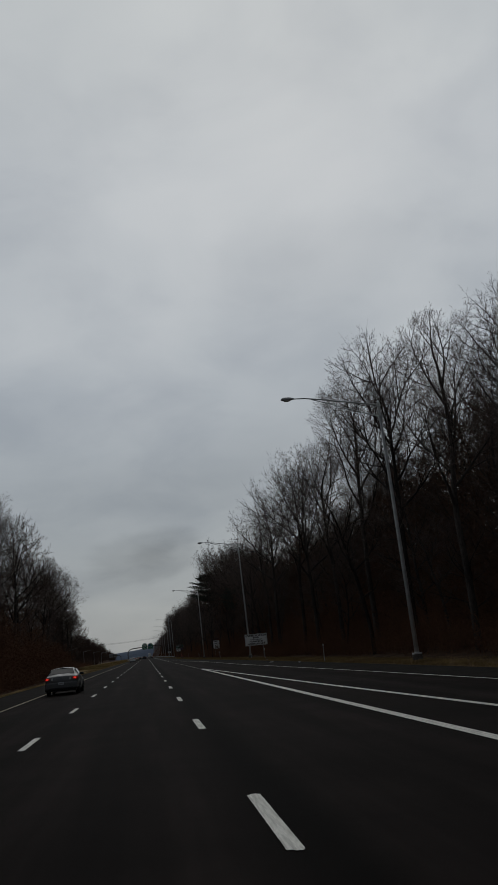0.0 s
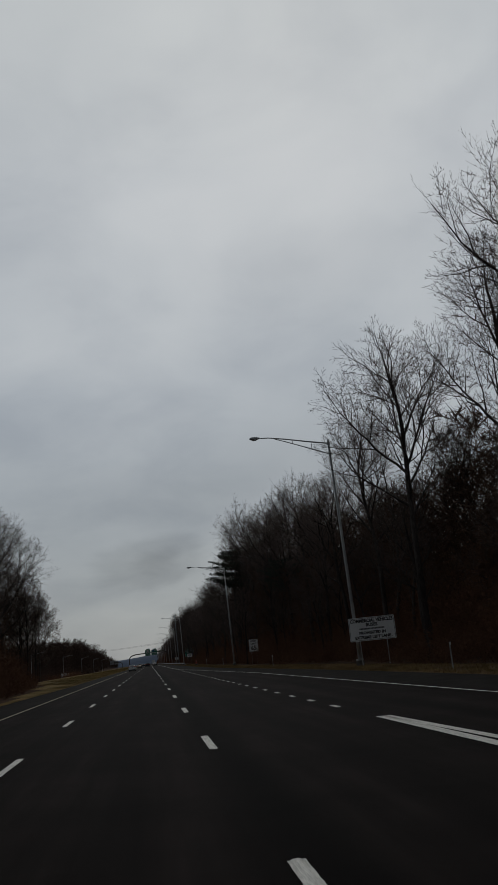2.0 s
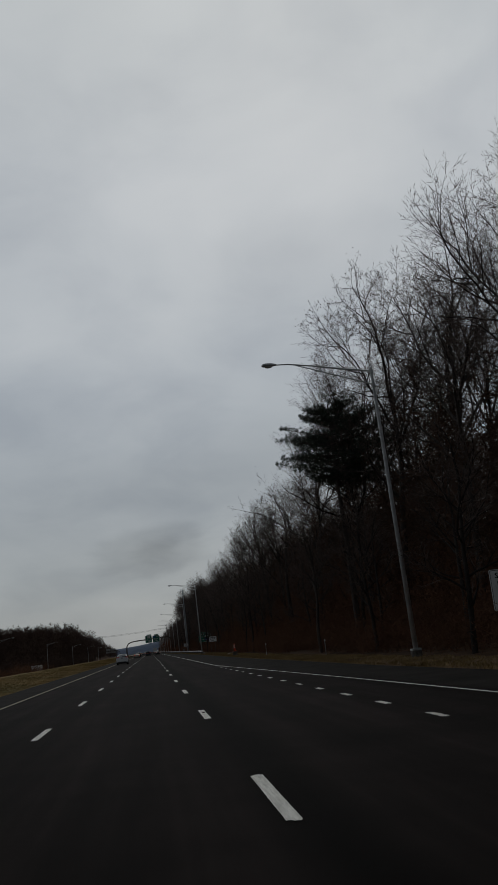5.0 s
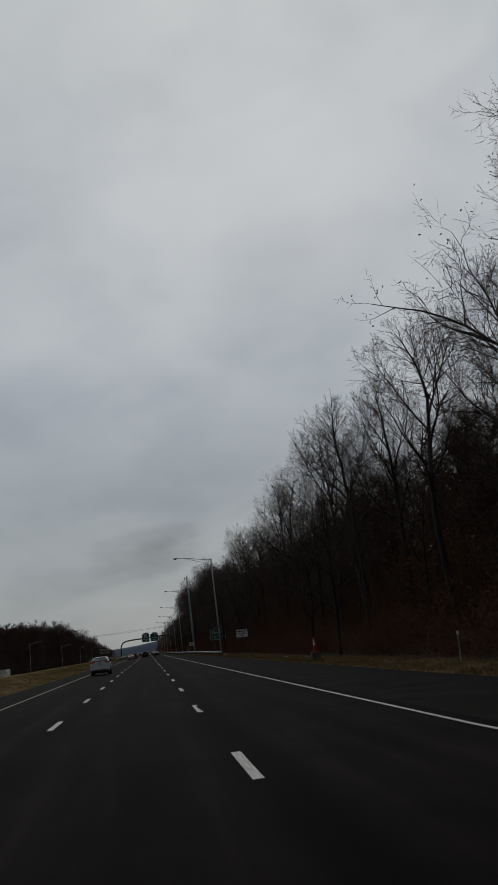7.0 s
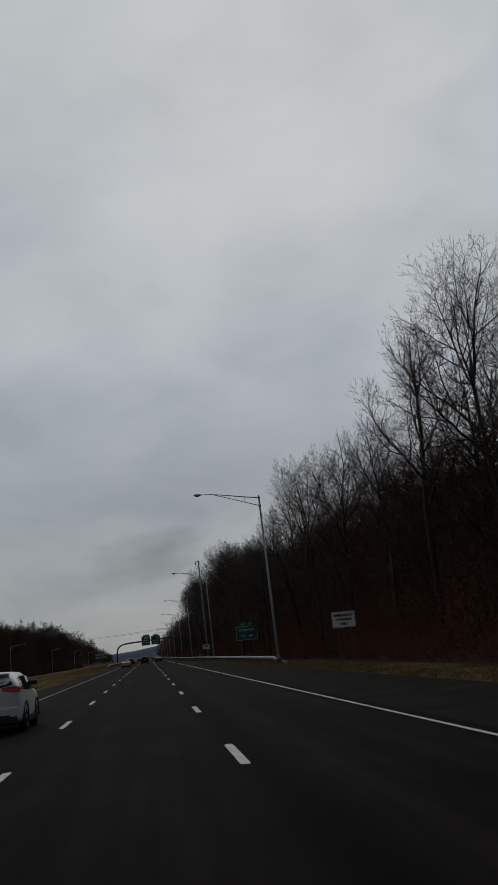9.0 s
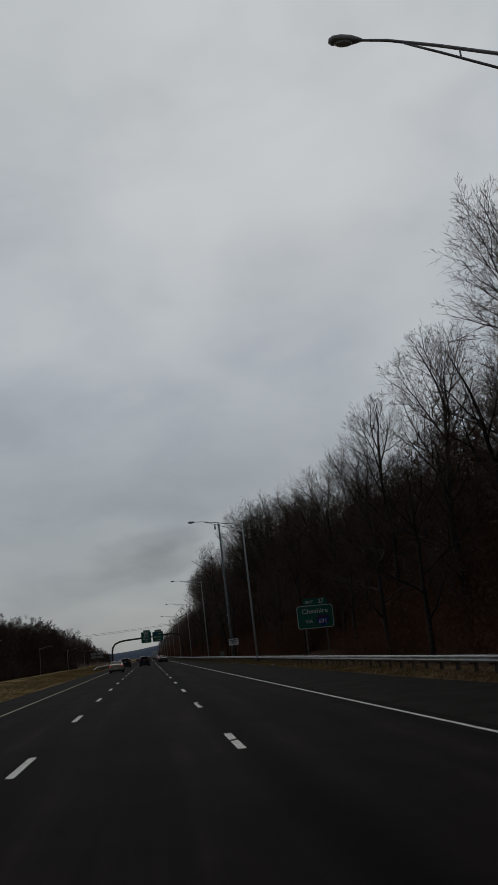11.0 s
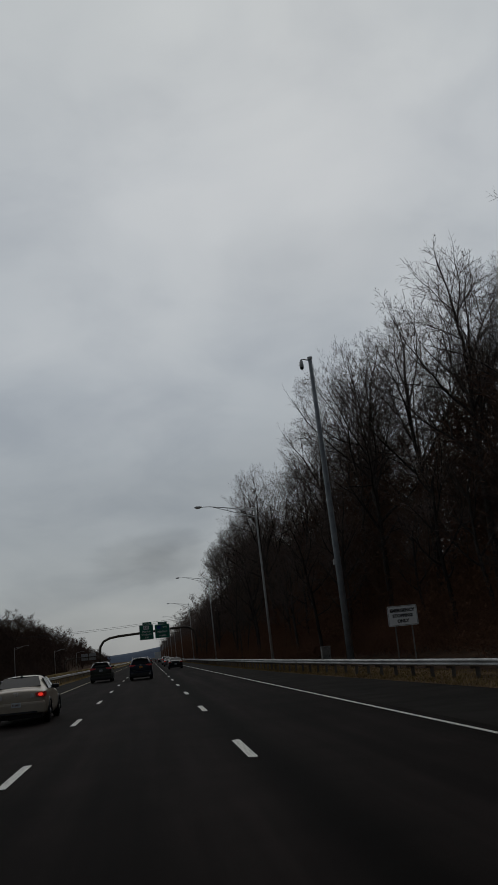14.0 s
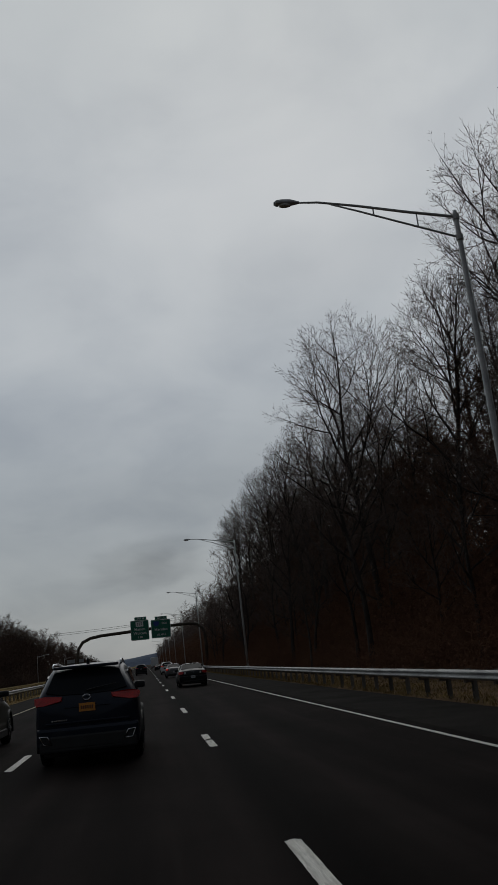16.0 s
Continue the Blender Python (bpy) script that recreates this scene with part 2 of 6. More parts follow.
CONCRETE = material("concrete", [(0.16, 0.155, 0.145), (0.28, 0.27, 0.25)], (2.2, 40), 0.9, bump=0.004)
DARK_CONCRETE = material("weathered_grey", [(0.085, 0.08, 0.072), (0.16, 0.15, 0.135)], (2.2, 40), 0.9, bump=0.004)
WHITE_SHEET = material("white_sign_sheeting", [(0.83, 0.84, 0.83), (0.90, 0.91, 0.89)], (1.5, 18), 0.45, fine_amount=0.06)
GREEN_SHEET = material("green_sign_sheeting", [(0.008, 0.125, 0.078), (0.012, 0.16, 0.10)], (1.2, 16), 0.4, fine_amount=0.08)
BLACK_INK = material("black_sign_ink", [(0.012, 0.012, 0.012), (0.022, 0.022, 0.022)], (5, 40), 0.5)
WHITE_INK = material("white_sign_ink", [(0.74, 0.76, 0.75), (0.85, 0.86, 0.85)], (3, 30), 0.4, fine_amount=0.05)
BLUE_INK = material("blue_shield", [(0.012, 0.035, 0.22), (0.018, 0.05, 0.29)], (3, 30), 0.4)
DARK_RED_INK = material("red_shield_band", [(0.16, 0.018, 0.02), (0.22, 0.025, 0.028)], (3, 30), 0.4)
SIGN_BACK = material("bare_aluminium", [(0.26, 0.27, 0.275), (0.36, 0.365, 0.37)], (2, 25), 0.45, metal=0.6)
WOOD_POST = material("timber_post", [(0.055, 0.047, 0.040), (0.12, 0.10, 0.085)], (2.5, 40), 0.9, stretch=(1, 1, 0.2))
CONE_ORANGE = material("cone_orange", [(0.55, 0.06, 0.018), (0.72, 0.085, 0.025)], (6, 50), 0.55, fine_amount=0.12)
CONE_WHITE = material("cone_band", [(0.5, 0.48, 0.46), (0.62, 0.60, 0.58)], (8, 50), 0.5)
RUBBER = material("tyre_rubber", [(0.010, 0.010, 0.010), (0.022, 0.021, 0.020)], (4, 60), 0.85)
BLACK_TRIM = material("black_trim", [(0.009, 0.009, 0.010), (0.016, 0.016, 0.017)], (4, 60), 0.6)
CHROME = material("chrome", [(0.50, 0.51, 0.52), (0.62, 0.63, 0.64)], (3, 40), 0.18, metal=1.0, fine_amount=0.06)
RIM = material("alloy_rim", [(0.28, 0.285, 0.29), (0.38, 0.385, 0.39)], (3, 40), 0.35, metal=0.8, fine_amount=0.1)
GLASS = glass_material("tinted_glass")
RED_LENS = material("tail_lamp_lens", [(0.36, 0.006, 0.005), (0.62, 0.010, 0.008)], (8, 60), 0.3, coat=0.15)
RED_LIT = material("lit_brake_lamp", [(0.5, 0.012, 0.010), (0.7, 0.02, 0.014)], (8, 60), 0.3, emit=((1.0, 0.05, 0.03), 0.6))
CLEAR_LENS = material("clear_lamp_lens", [(0.35, 0.34, 0.33), (0.5, 0.49, 0.47)], (8, 60), 0.2, coat=0.6)
PLATE = material("orange_plate", [(0.55, 0.20, 0.02), (0.66, 0.26, 0.03)], (10, 80), 0.5, fine_amount=0.1)
PLATE_PALE = material("pale_plate", [(0.40, 0.43, 0.46), (0.52, 0.55, 0.57)], (10, 80), 0.5, fine_amount=0.1)
PLATE_INK = material("plate_bars", [(0.10, 0.05, 0.03), (0.14, 0.07, 0.04)], (10, 80), 0.5)
WIRE = material("cable", [(0.02, 0.02, 0.02), (0.03, 0.03, 0.03)], (3, 30), 0.7)
# distance haze is put into the ridge's blue-grey base colour
HILL = material("hazed_far_hill", [(0.070, 0.092, 0.135), (0.095, 0.118, 0.160)], (0.004, 0.05), 1.0, object_space=False, fine_amount=0.15)
LITTER = material("litter", [(0.22, 0.215, 0.205), (0.36, 0.35, 0.335)], (10, 60), 0.7)


def car_paint(name, c, metal=0.5):
    m = material(name, [tuple(v * 0.9 for v in c), tuple(v * 1.1 for v in c)], (1.2, 300.0), 0.36, metal=metal * 0.5, coat=0.22, fine_amount=0.10)
    for n in m.node_tree.nodes:
        if n.type == "BSDF_PRINCIPLED":
            n.inputs["Specular IOR Level"].default_value = 0.22
    return m


NAVY = car_paint("dark_blue_paint", (0.0095, 0.0135, 0.025))
BLACK_PAINT = car_paint("black_paint", (0.0055, 0.0055, 0.006), 0.2)
WHITE_PAINT = car_paint("white_paint", (0.62, 0.63, 0.63), 0.0)
SILVER_PAINT = car_paint("silver_paint", (0.125, 0.127, 0.128))
TAN_PAINT = car_paint("champagne_paint", (0.36, 0.31, 0.245), 0.35)
OLIVE_PAINT = car_paint("dark_olive_paint", (0.022, 0.024, 0.018), 0.3)


# ---- mesh helpers ----
def mesh_of(name, verts, faces, mats, smooth=False):
    me = bpy.data.meshes.new(name)
    me.from_pydata([tuple(v) for v in verts], [], [tuple(f) for f in faces])
    for m in (mats if isinstance(mats, (list, tuple)) else [mats]):
        me.materials.append(m)
    if smooth:
        me.polygons.foreach_set("use_smooth", [True] * len(me.polygons))
    me.update()
    return me


def part(name, data, mat, parent, label=""):
    """Links a bmesh or a mesh as one object under a thing or a part."""
    if isinstance(data, bmesh.types.BMesh):
        me = bpy.data.meshes.new(name)
        data.to_mesh(me)
        data.free()
        me.materials.append(mat)
    else:
        me = data
    ob = new(name, me)
    ob.parent = parent
    if label:
        ob["label"] = label
    return ob


def thing(name, label, category, m=None, group="", kind=""):
    ob = new(name)
    ob.empty_display_size = 0.3
    if m is not None:
        ob.matrix_basis = m
    return tagged(ob, label, category, group, kind)


def box(bm, x0, x1, y0, y1, z0, z1, bevel=0.0):
    r = bmesh.ops.create_cube(bm, size=1.0)
    bmesh.ops.scale(bm, vec=(x1 - x0, y1 - y0, z1 - z0), verts=r["verts"])
    bmesh.ops.translate(bm, vec=((x0 + x1) / 2, (y0 + y1) / 2, (z0 + z1) / 2), verts=r["verts"])
    if bevel:
        edges = list({e for v in r["verts"] for e in v.link_edges})
        bmesh.ops.bevel(bm, geom=edges, offset=bevel, segments=2, affect="EDGES", profile=0.6)
    return bm


def boxes(*specs, bevel=0.0):
    bm = bmesh.new()
    for s in specs:
        box(bm, *s, bevel=bevel)
    return bm


def tube(points, radii, sides=8, caps=True):
    """Verts and faces of a tube along points with a radius at each."""
    pts = np.array(points, float)
    n = len(pts)
    verts, faces = [], []
    prev = None
    for i in range(n):
        d = pts[min(i + 1, n - 1)] - pts[max(i - 1, 0)]
        d /= max(np.linalg.norm(d), 1e-9)
        if prev is None:
            ref = np.array([0, 0, 1.0]) if abs(d[2]) < 0.9 else np.array([1.0, 0, 0])
            u = np.cross(d, ref)
        else:
            u = prev - d * np.dot(prev, d)
        u /= max(np.linalg.norm(u), 1e-9)
        prev = u
        v = np.cross(d, u)
        for k in range(sides):
            a = 2 * math.pi * k / sides
            verts.append(pts[i] + radii[i] * (math.cos(a) * u + math.sin(a) * v))
    for i in range(n - 1):
        for k in range(sides):
            a, b = i * sides + k, i * sides + (k + 1) % sides
            faces.append((a, b, b + sides, a + sides))
    if caps:
        faces.append(tuple(range(sides - 1, -1, -1)))
        faces.append(tuple((n - 1) * sides + k for k in range(sides)))
    return verts, faces


def tubes(name, lines, mat, smooth=True, caps=True):
    verts, faces = [], []
    for points, radii, sides in lines:
        v, f = tube(points, radii, sides, caps)
        o = len(verts)
        verts += v
        faces += [tuple(i + o for i in q) for q in f]
    return mesh_of(name, verts, faces, mat, smooth)


def lerp_table(table, v):
    return float(np.interp(v, [a for a, _ in table], [b for _, b in table]))


# ---- ground, road ----
PAVE_RIGHT = [(-300, 16.0), (-60, 14.5), (20, 13.4), (60, 13.2), (120, 12.6), (160, 11.4), (190, 10.4), (240, 9.9), (330, 10.3), (362, 9.65), (385, 9.8), (425, 9.75), (448, 9.0), (470, 8.4), (500, 8.15), (2500, 8.1)]
PAVE_LEFT = -7.6
MEDIAN_EDGE = [(-300, -8.3), (105, -8.3), (150, -7.6), (2500, -7.6)]
OUTER_LINE = [(-300, 14.5), (-60, 12.0), (20, 10.8), (36, 10.6), (64, 10.0), (80, 9.6), (130, 9.3), (182, 7.35), (195, 6.8), (208, 6.2), (221, 5.6), (2500, 5.55)]
FAR_LEFT = [(380, 14), (560, 20), (640, 23), (820, 29), (1000, 30), (1150, 28), (1400, 21), (1700, 15)]
MEDIAN_BRUSH = [(-60, -8.9), (108, -8.9), (130, -9.6), (153, -10.6), (170, -12.6), (184, -15.5), (197, -20), (225, -40)]
Y_BACK, Y_FAR = -120.0, 2400.0


def ground_height(x, y):
    edge = lerp_table(PAVE_RIGHT, y)
    if x > edge:
        d = x - edge
        z = -0.03 + 0.05 * min(d / 2.5, 1) + max(0.0, d - 5) * 0.14 + max(0.0, d - 12.5) * 0.40
        z = min(z, 11.5 + 0.01 * d)
    elif x < PAVE_LEFT:
        d = PAVE_LEFT - x
        open_ = min(max((y - 112) / 50.0, 0.0), 1.0)
        swale = 0.62 * math.exp(-((d - 6.6) / 2.8) ** 2) - 2.7 * min(max((d - 8) / 12.0, 0), 1)
        wooded = 0.35 * min(max(d - 0.8, 0) / 6.0, 1) - (0.12 if d < 0.75 else 0.0) + max(0.0, d - 10) * 0.05
        z = -0.03 + open_ * swale + (1 - open_) * wooded
        if d > 46:
            fade = min(max((y - 330) / 90.0, 0.15), 1.0) * min(max((1900 - y) / 400.0, 0.0), 1.0)
            z += min((d - 46) * 0.42, 0.55 * lerp_table(FAR_LEFT, y)) * open_ * fade
    else:
        z = -0.25
    if abs(x) > 16:
        z += 0.35 * noise.noise(Vector((x * 0.06, y * 0.06, 0.3))) + 0.12 * noise.noise(Vector((x * 0.3, y * 0.3, 2.1)))
    else:
        z += 0.05 * noise.noise(Vector((x * 0.5, y * 0.5, 1.3)))
    return z


def build_ground():
    xs = [-4500, -2500, -1200, -600, -300, -180, -120, -90, -75, -66, -60, -54, -48, -44, -40, -36, -33, -30, -27, -24, -21, -19, -17, -15, -13, -11.5, -10, -9, -8.2, -7.62,
          -7.3, -5, 0, 5, 8, 8.9, 9.6, 10.2, 10.8, 11.4, 12.2, 13, 13.8, 14.8, 16, 18, 20, 22, 25, 28, 32, 36, 42, 50, 60, 75, 100, 150, 250, 500, 1000, 2500, 4500]
    ys = [-2000, -800, -300] + [-120 + 8 * i for i in range(116)] + [830 + 25 * i for i in range(25)] + [1500, 1700, 2000, 2400, 3000, 3800, 4600]
    verts, faces, idx = [], [], []
    for j, y in enumerate(ys):
        for i, x in enumerate(xs):
            z = ground_height(x, y) if abs(x) < 260 else (ground_height(math.copysign(250, x), y))
            if y > 2400:
                z = min(z, 2.0) if abs(x) > 10 else z
            verts.append((x, y, z))
    w = len(xs)
    for j in range(len(ys) - 1):
        for i in range(w - 1):
            a = j * w + i
            faces.append((a, a + 1, a + 1 + w, a + w))
            cx, cy = (xs[i] + xs[i + 1]) / 2, (ys[j] + ys[j + 1]) / 2
            idx.append(1 if (PAVE_LEFT - 46 < cx < PAVE_LEFT and cx > lerp_table(MEDIAN_BRUSH, cy)) else 2 if cx > 0 and cx < lerp_table(PAVE_RIGHT, cy) + 3.2 else 0)
    me = mesh_of("ground", verts, faces, [SOIL, TURF, VERGE], True)
    me.polygons.foreach_set("material_index", idx)
    tagged(new("ground", me), "leaf-strewn soil and dull winter turf beside the highway", "ground", kind="structure")


def strip(name, left, right, z, mat, ys):
    verts, faces = [], []
    for y in ys:
        verts += [(left(y), y, z), (right(y), y, z)]
    for i in range(len(ys) - 1):
        faces.append((2 * i, 2 * i + 1, 2 * i + 3, 2 * i + 2))
    return mesh_of(name, verts, faces, mat)


def build_road():
    ys = [-120 + 5 * i for i in range(505)]
    verts, faces = [], []
    for y in ys:
        r = lerp_table(PAVE_RIGHT, y) + 0.12 * noise.noise(Vector((0, y * 0.35, 0)))
        l = lerp_table(MEDIAN_EDGE, y) + 0.10 * noise.noise(Vector((3, y * 0.35, 0)))
        verts += [(l - 0.1, y, -0.3), (l, y, 0.0), (-5.6, y, 0.0), (r, y, 0.0), (r + 0.12, y, -0.3)]
    for i in range(len(ys) - 1):
        for k in range(4):
            a = 5 * i + k
            faces.append((a, a + 1, a + 6, a + 5))
    road = tagged(new("road", mesh_of("road", verts, faces, ASPHALT)), "dark worn three-lane asphalt highway carriageway", "road", kind="structure")
    part("shoulder", strip("shoulder", lambda y: lerp_table(MEDIAN_EDGE, y) + 0.15, lambda y: -5.45, 0.004, SHOULDER, ys), SHOULDER, road, "greyer asphalt median shoulder")
    part("shoulder", strip("shoulder", lambda y: lerp_table(OUTER_LINE, y) + 0.35, lambda y: lerp_table(PAVE_RIGHT, y) - 0.15, 0.004, SHOULDER, ys), SHOULDER, road,
         "greyer asphalt outer shoulder")
    # edge lines
    fine = [-120 + 2 * i for i in range(760)]

    def line(at, width, name, label, span=None, mat=PAINT):
        yy = [y for y in fine if span is None or span[0] <= y <= span[1]]
        part(name, strip(name, lambda y: at(y) - width / 2, lambda y: at(y) + width / 2, 0.008, mat, yy), mat, road, label)
    line(lambda y: -5.17, 0.125, "edge_line", "faded yellow solid median edge line", mat=FADED_PAINT)
    line(lambda y: lerp_table(OUTER_LINE, y), 0.10, "edge_line", "white solid outer edge line")
    line(lambda y: 5.66, 0.22, "gore_line", "broad white solid line of the entry gore", (-120, 76))
    gore = [(-120, 15.0), (-20, 9.3), (10, 7.6), (24, 7.15), (58, 6.3), (78, 5.72)]
    line(lambda y: lerp_table(gore, y), 0.18, "gore_line", "white solid inner line of the entry gore", (-120, 76))
    return road


def worn_dash(rng, length, width, kind):
    """A paint dash with slightly ragged edges; kinds: clean, nibbled, split across, eaten along one edge, pitted."""
    n, w = 32, 6
    verts, faces = [], []
    for i in range(n + 1):
        for k in range(w + 1):
            edge = 0.004 if k in (0, w) else 0.002
            verts.append(((k / w - 0.5) * width + rng.uniform(-edge, edge), i / n * length + rng.uniform(-0.012, 0.012) + (rng.uniform(-0.04, 0.04) if i in (0, n) else 0), 0))
    ragged = [0.0]
    for i in range(n):
        ragged.append(min(max(ragged[-1] + rng.uniform(-0.16, 0.16), -0.1), 0.45))
    split, gap = rng.uniform(0.42, 0.58), rng.uniform(0.03, 0.05)
    pit = (rng.uniform(0.55, 0.8), rng.uniform(-0.2, 0.3))
    for i in range(n):
        for k in range(w):
            u, a_ = (i + 0.5) / n, (k + 0.5) / w * 2 - 1
            if kind == "split" and abs(u - split - 0.03 * a_) < gap:
                continue
            if kind == "eaten" and 0.12 < u < 0.92 and a_ > 1 - 2 * ragged[i]:
                continue
            if kind == "nibbled" and abs(a_) > 0.7 and ragged[i] > 0.36:
                continue
            if kind == "pitted" and ((u - pit[0]) / 0.07) ** 2 + ((a_ - pit[1]) / 0.5) ** 2 < 1:
                continue
            a = i * (w + 1) + k
            faces.append((a, a + 1, a + w + 2, a + w + 1))
    return mesh_of("lane_dash", verts, faces, PAINT)


def build_lane_dashes(road):
    rng = random.Random(5)
    kinds = {k: worn_dash(rng, 2.95, 0.15, k) for k in ("clean", "nibbled", "split", "eaten", "pitted")}
    short = [worn_dash(rng, 0.95, 0.15, k) for k in ("clean", "clean", "nibbled")]
    CYCLE = 12.177
    worn_at = {4: "split", 9: "pitted", 14: "pitted", 19: "eaten", 20: "clean", 28: "split", 33: "pitted", 34: "split", 40: "split", 29: "eaten"}
    for k in range(-8, 100):
        for x, shift in ((1.83, 0.0), (-1.87, -0.55)):
            me = kinds[worn_at.get(k, rng.choice(["clean", "clean", "nibbled"])) if x > 0 else rng.choice(["clean", "clean", "nibbled"])]
            ob = part("lane_dash", me, PAINT, road)
            ob.location = (x, CYCLE * k + shift, 0.008)
    y = 80.2
    while y < 214:
        ob = part("lane_dash", short[rng.choice([0, 0, 1, 2])], PAINT, road)
        ob.location = (5.62 - 0.10 * (y - 79) / 130, y, 0.008)
        y += 3.70
    # open cracks across the lanes and through the outer edge line
    for cx, cy, half, wide in ((1.05, 232.4, 0.85, 0.10), (1.9, 42.6, 0.7, 0.12), (5.56, 242.6, 0.5, 0.22), (5.56, 288.0, 0.45, 0.2), (5.56, 291.7, 0.4, 0.16), (2.6, 352.0, 0.9, 0.07), (0.6, 131.0, 0.8, 0.08)):
        verts, faces, bend = [], [], rng.uniform(-0.15, 0.15)
        for i in range(15):
            u = i / 7 - 1
            y0, t = bend * (1 - u * u) + rng.uniform(-0.03, 0.03), wide * 0.5 * (1.02 - u * u) * rng.uniform(0.5, 1.2)
            verts += [(u * half, y0 - t, 0), (u * half, y0 + t, 0)]
        faces = [(2 * i, 2 * i + 2, 2 * i + 3, 2 * i + 1) for i in range(14)]
        ob = part("crack", mesh_of("crack", verts, faces, CRACK), CRACK, road, "dark open crack across the asphalt")
        ob.location = (cx, cy, 0.0105)


def build_distance():
    verts, faces = [], []
    n = 90
    for i in range(n + 1):
        x = -1500 + 3200 * i / n
        crest = 22 + 34 / (1 + math.exp(-(x - 30) / 70.0)) + 14 / (1 + math.exp(-(x - 420) / 120.0)) + 26 * math.exp(-((x + 900) / 380.0) ** 2) \
            + 3 * noise.noise(Vector((x * 0.01, 0, 4))) + 1.2 * noise.noise(Vector((x * 0.05, 0, 9)))
        verts += [(x, 3700, -30), (x, 3850, crest * 0.6), (x, 4000, crest), (x, 4300, -30)]
    for i in range(n):
        for k in range(3):
            a = 4 * i + k
            faces.append((a, a + 4, a + 5, a + 1))
    tagged(new("backdrop", mesh_of("backdrop", verts, faces, HILL, True)), "far wooded ridge with the haze painted in as blue-grey", "hill", kind="structure")
    cables = thing("power_line", "pair of dark overhead cables spanning the highway", "power line")
    for dz in (0.0, -0.65):
        pts = [(x, 797.0, 16.2 + dz + 0.055 * x + 0.0006 * x * x) for x in range(-120, 121, 8)]
        part("cable", tubes("cable", [(pts, [0.05] * len(pts), 5)], WIRE), WIRE, cables)


# ---- trees ----
def unit(v):
    return v / max(math.sqrt(v[0] * v[0] + v[1] * v[1] + v[2] * v[2]), 1e-9)


def cross(a, b):
    return np.array([a[1] * b[2] - a[2] * b[1], a[2] * b[0] - a[0] * b[2], a[0] * b[1] - a[1] * b[0]])


def grow(seed, height, clear=0.34, spread=0.22, limbs=8, fork=0.55, lumps=0.3, dense=1.0, rise=0.10, gnarl=0.10):
    """A leafless tree: a trunk that dissolves into limbs, limbs with side branches, branches with shoots, shoots with twigs,
    all reaching for a lumpy round crown. Heavy limbs as polylines, branchlets as (from, to, radius), tips as slivers."""
    rng = np.random.default_rng(seed)
    heavy, fine, hair = [], [], []
    up = np.array([0, 0, 1.0])
    z0, z1 = clear * height, height
    heart, half = np.array([0, 0, (z0 + z1) / 2]), np.array([spread * height, spread * height, (z1 - z0) / 2])

    def way_out(p, d):
        """How far it is from p along d to the crown's skin."""
        a, b = (p - heart) / half, d / half
        A, B, C = b @ b, a @ b, a @ a - 1.0
        root = B * B - A * C
        far = (-B + math.sqrt(root)) / A if root > 0 else 0.0
        q = unit((p + d * max(far, 0.1) - heart) / half)
        return max(far, 0.0) * (1.0 + lumps * noise.noise(Vector(q * 1.9) + Vector((seed * 1.3, 0, 0))))

    def bough(p, d, length, r0, level, turn):
        steps = (9, 7, 5, 3)[level]
        pts, heads = [p], [d]
        for i in range(steps):
            d = unit(d + rng.normal(size=3) * gnarl * (1.0, 1.1, 1.2, 1.0)[level] + up * rise * (0.7 if level < 2 else 0.35))
            p = p + d * length / steps
            pts.append(p)
            heads.append(d)
        pts = np.array(pts)
        radii = r0 * np.linspace(1.0, (0.14, 0.18, 0.35, 0.5)[level], steps + 1)
        if level <= 1:
            heavy.append((pts, radii, 6 if level == 0 else 4))
        else:
            for a, b, r in zip(pts, pts[1:], radii):
                fine.append((a, b, r))
        count = max(2, int(((11, 9, 7, 4)[level] * dense) * min(1.0, 0.45 + 0.55 * length / ((0.36, 0.17, 0.075, 0.03)[level] * height)) + rng.uniform(0, 1)))
        for c in range(count + 1):
            last = c == count
            s = 1.0 if last else (0.20, 0.16, 0.12, 0.1)[level] + (0.80 if level else 0.78) * (c + rng.uniform(0.1, 0.9)) / count
            k = min(int(s * steps), steps - 1)
            q = pts[k] + (pts[k + 1] - pts[k]) * min(s * steps - k, 1.0)
            head = heads[k + 1]
            turn += 2.4 + rng.normal() * 0.35
            ref = np.array([1.0, 0, 0]) if abs(head[0]) < 0.8 else np.array([0, 1.0, 0])
            e1 = unit(cross(head, ref))
            e2 = cross(head, e1)
            a = rng.uniform(0.0, 0.25) if last else rng.uniform(0.62, 0.98) * (1.08 - 0.35 * s)
            e = unit(head * math.cos(a) + (e1 * math.cos(turn) + e2 * math.sin(turn)) * math.sin(a))
            if level == 3:
                hair.append((q, q + e * length * rng.uniform(0.32, 0.6)))
                continue
            full = length * (0.60, 0.56, 0.52)[level] * (1.12 - 0.62 * s) * rng.uniform(0.75, 1.2)
            if level < 2:
                full = max(min(full, way_out(q, e) * rng.uniform(0.9, 1.04)), length * (0.16 if level == 0 else 0.2))
            if full < 0.006 * height:
                continue
            r = min(float(np.interp(s * steps, range(steps + 1), radii)) * 0.8, full * 0.0125 + 0.004)
            bough(q, e, full, r, level + 1, rng.uniform(0, 6.28))

    r0 = height * 0.0105
    trunk, d, p = [np.zeros(3)], unit(np.array([rng.normal() * 0.03, rng.normal() * 0.03, 1.0])), np.zeros(3)
    steps = 12
    for i in range(steps):
        d = unit(d + rng.normal(size=3) * 0.035 + up * 0.03)
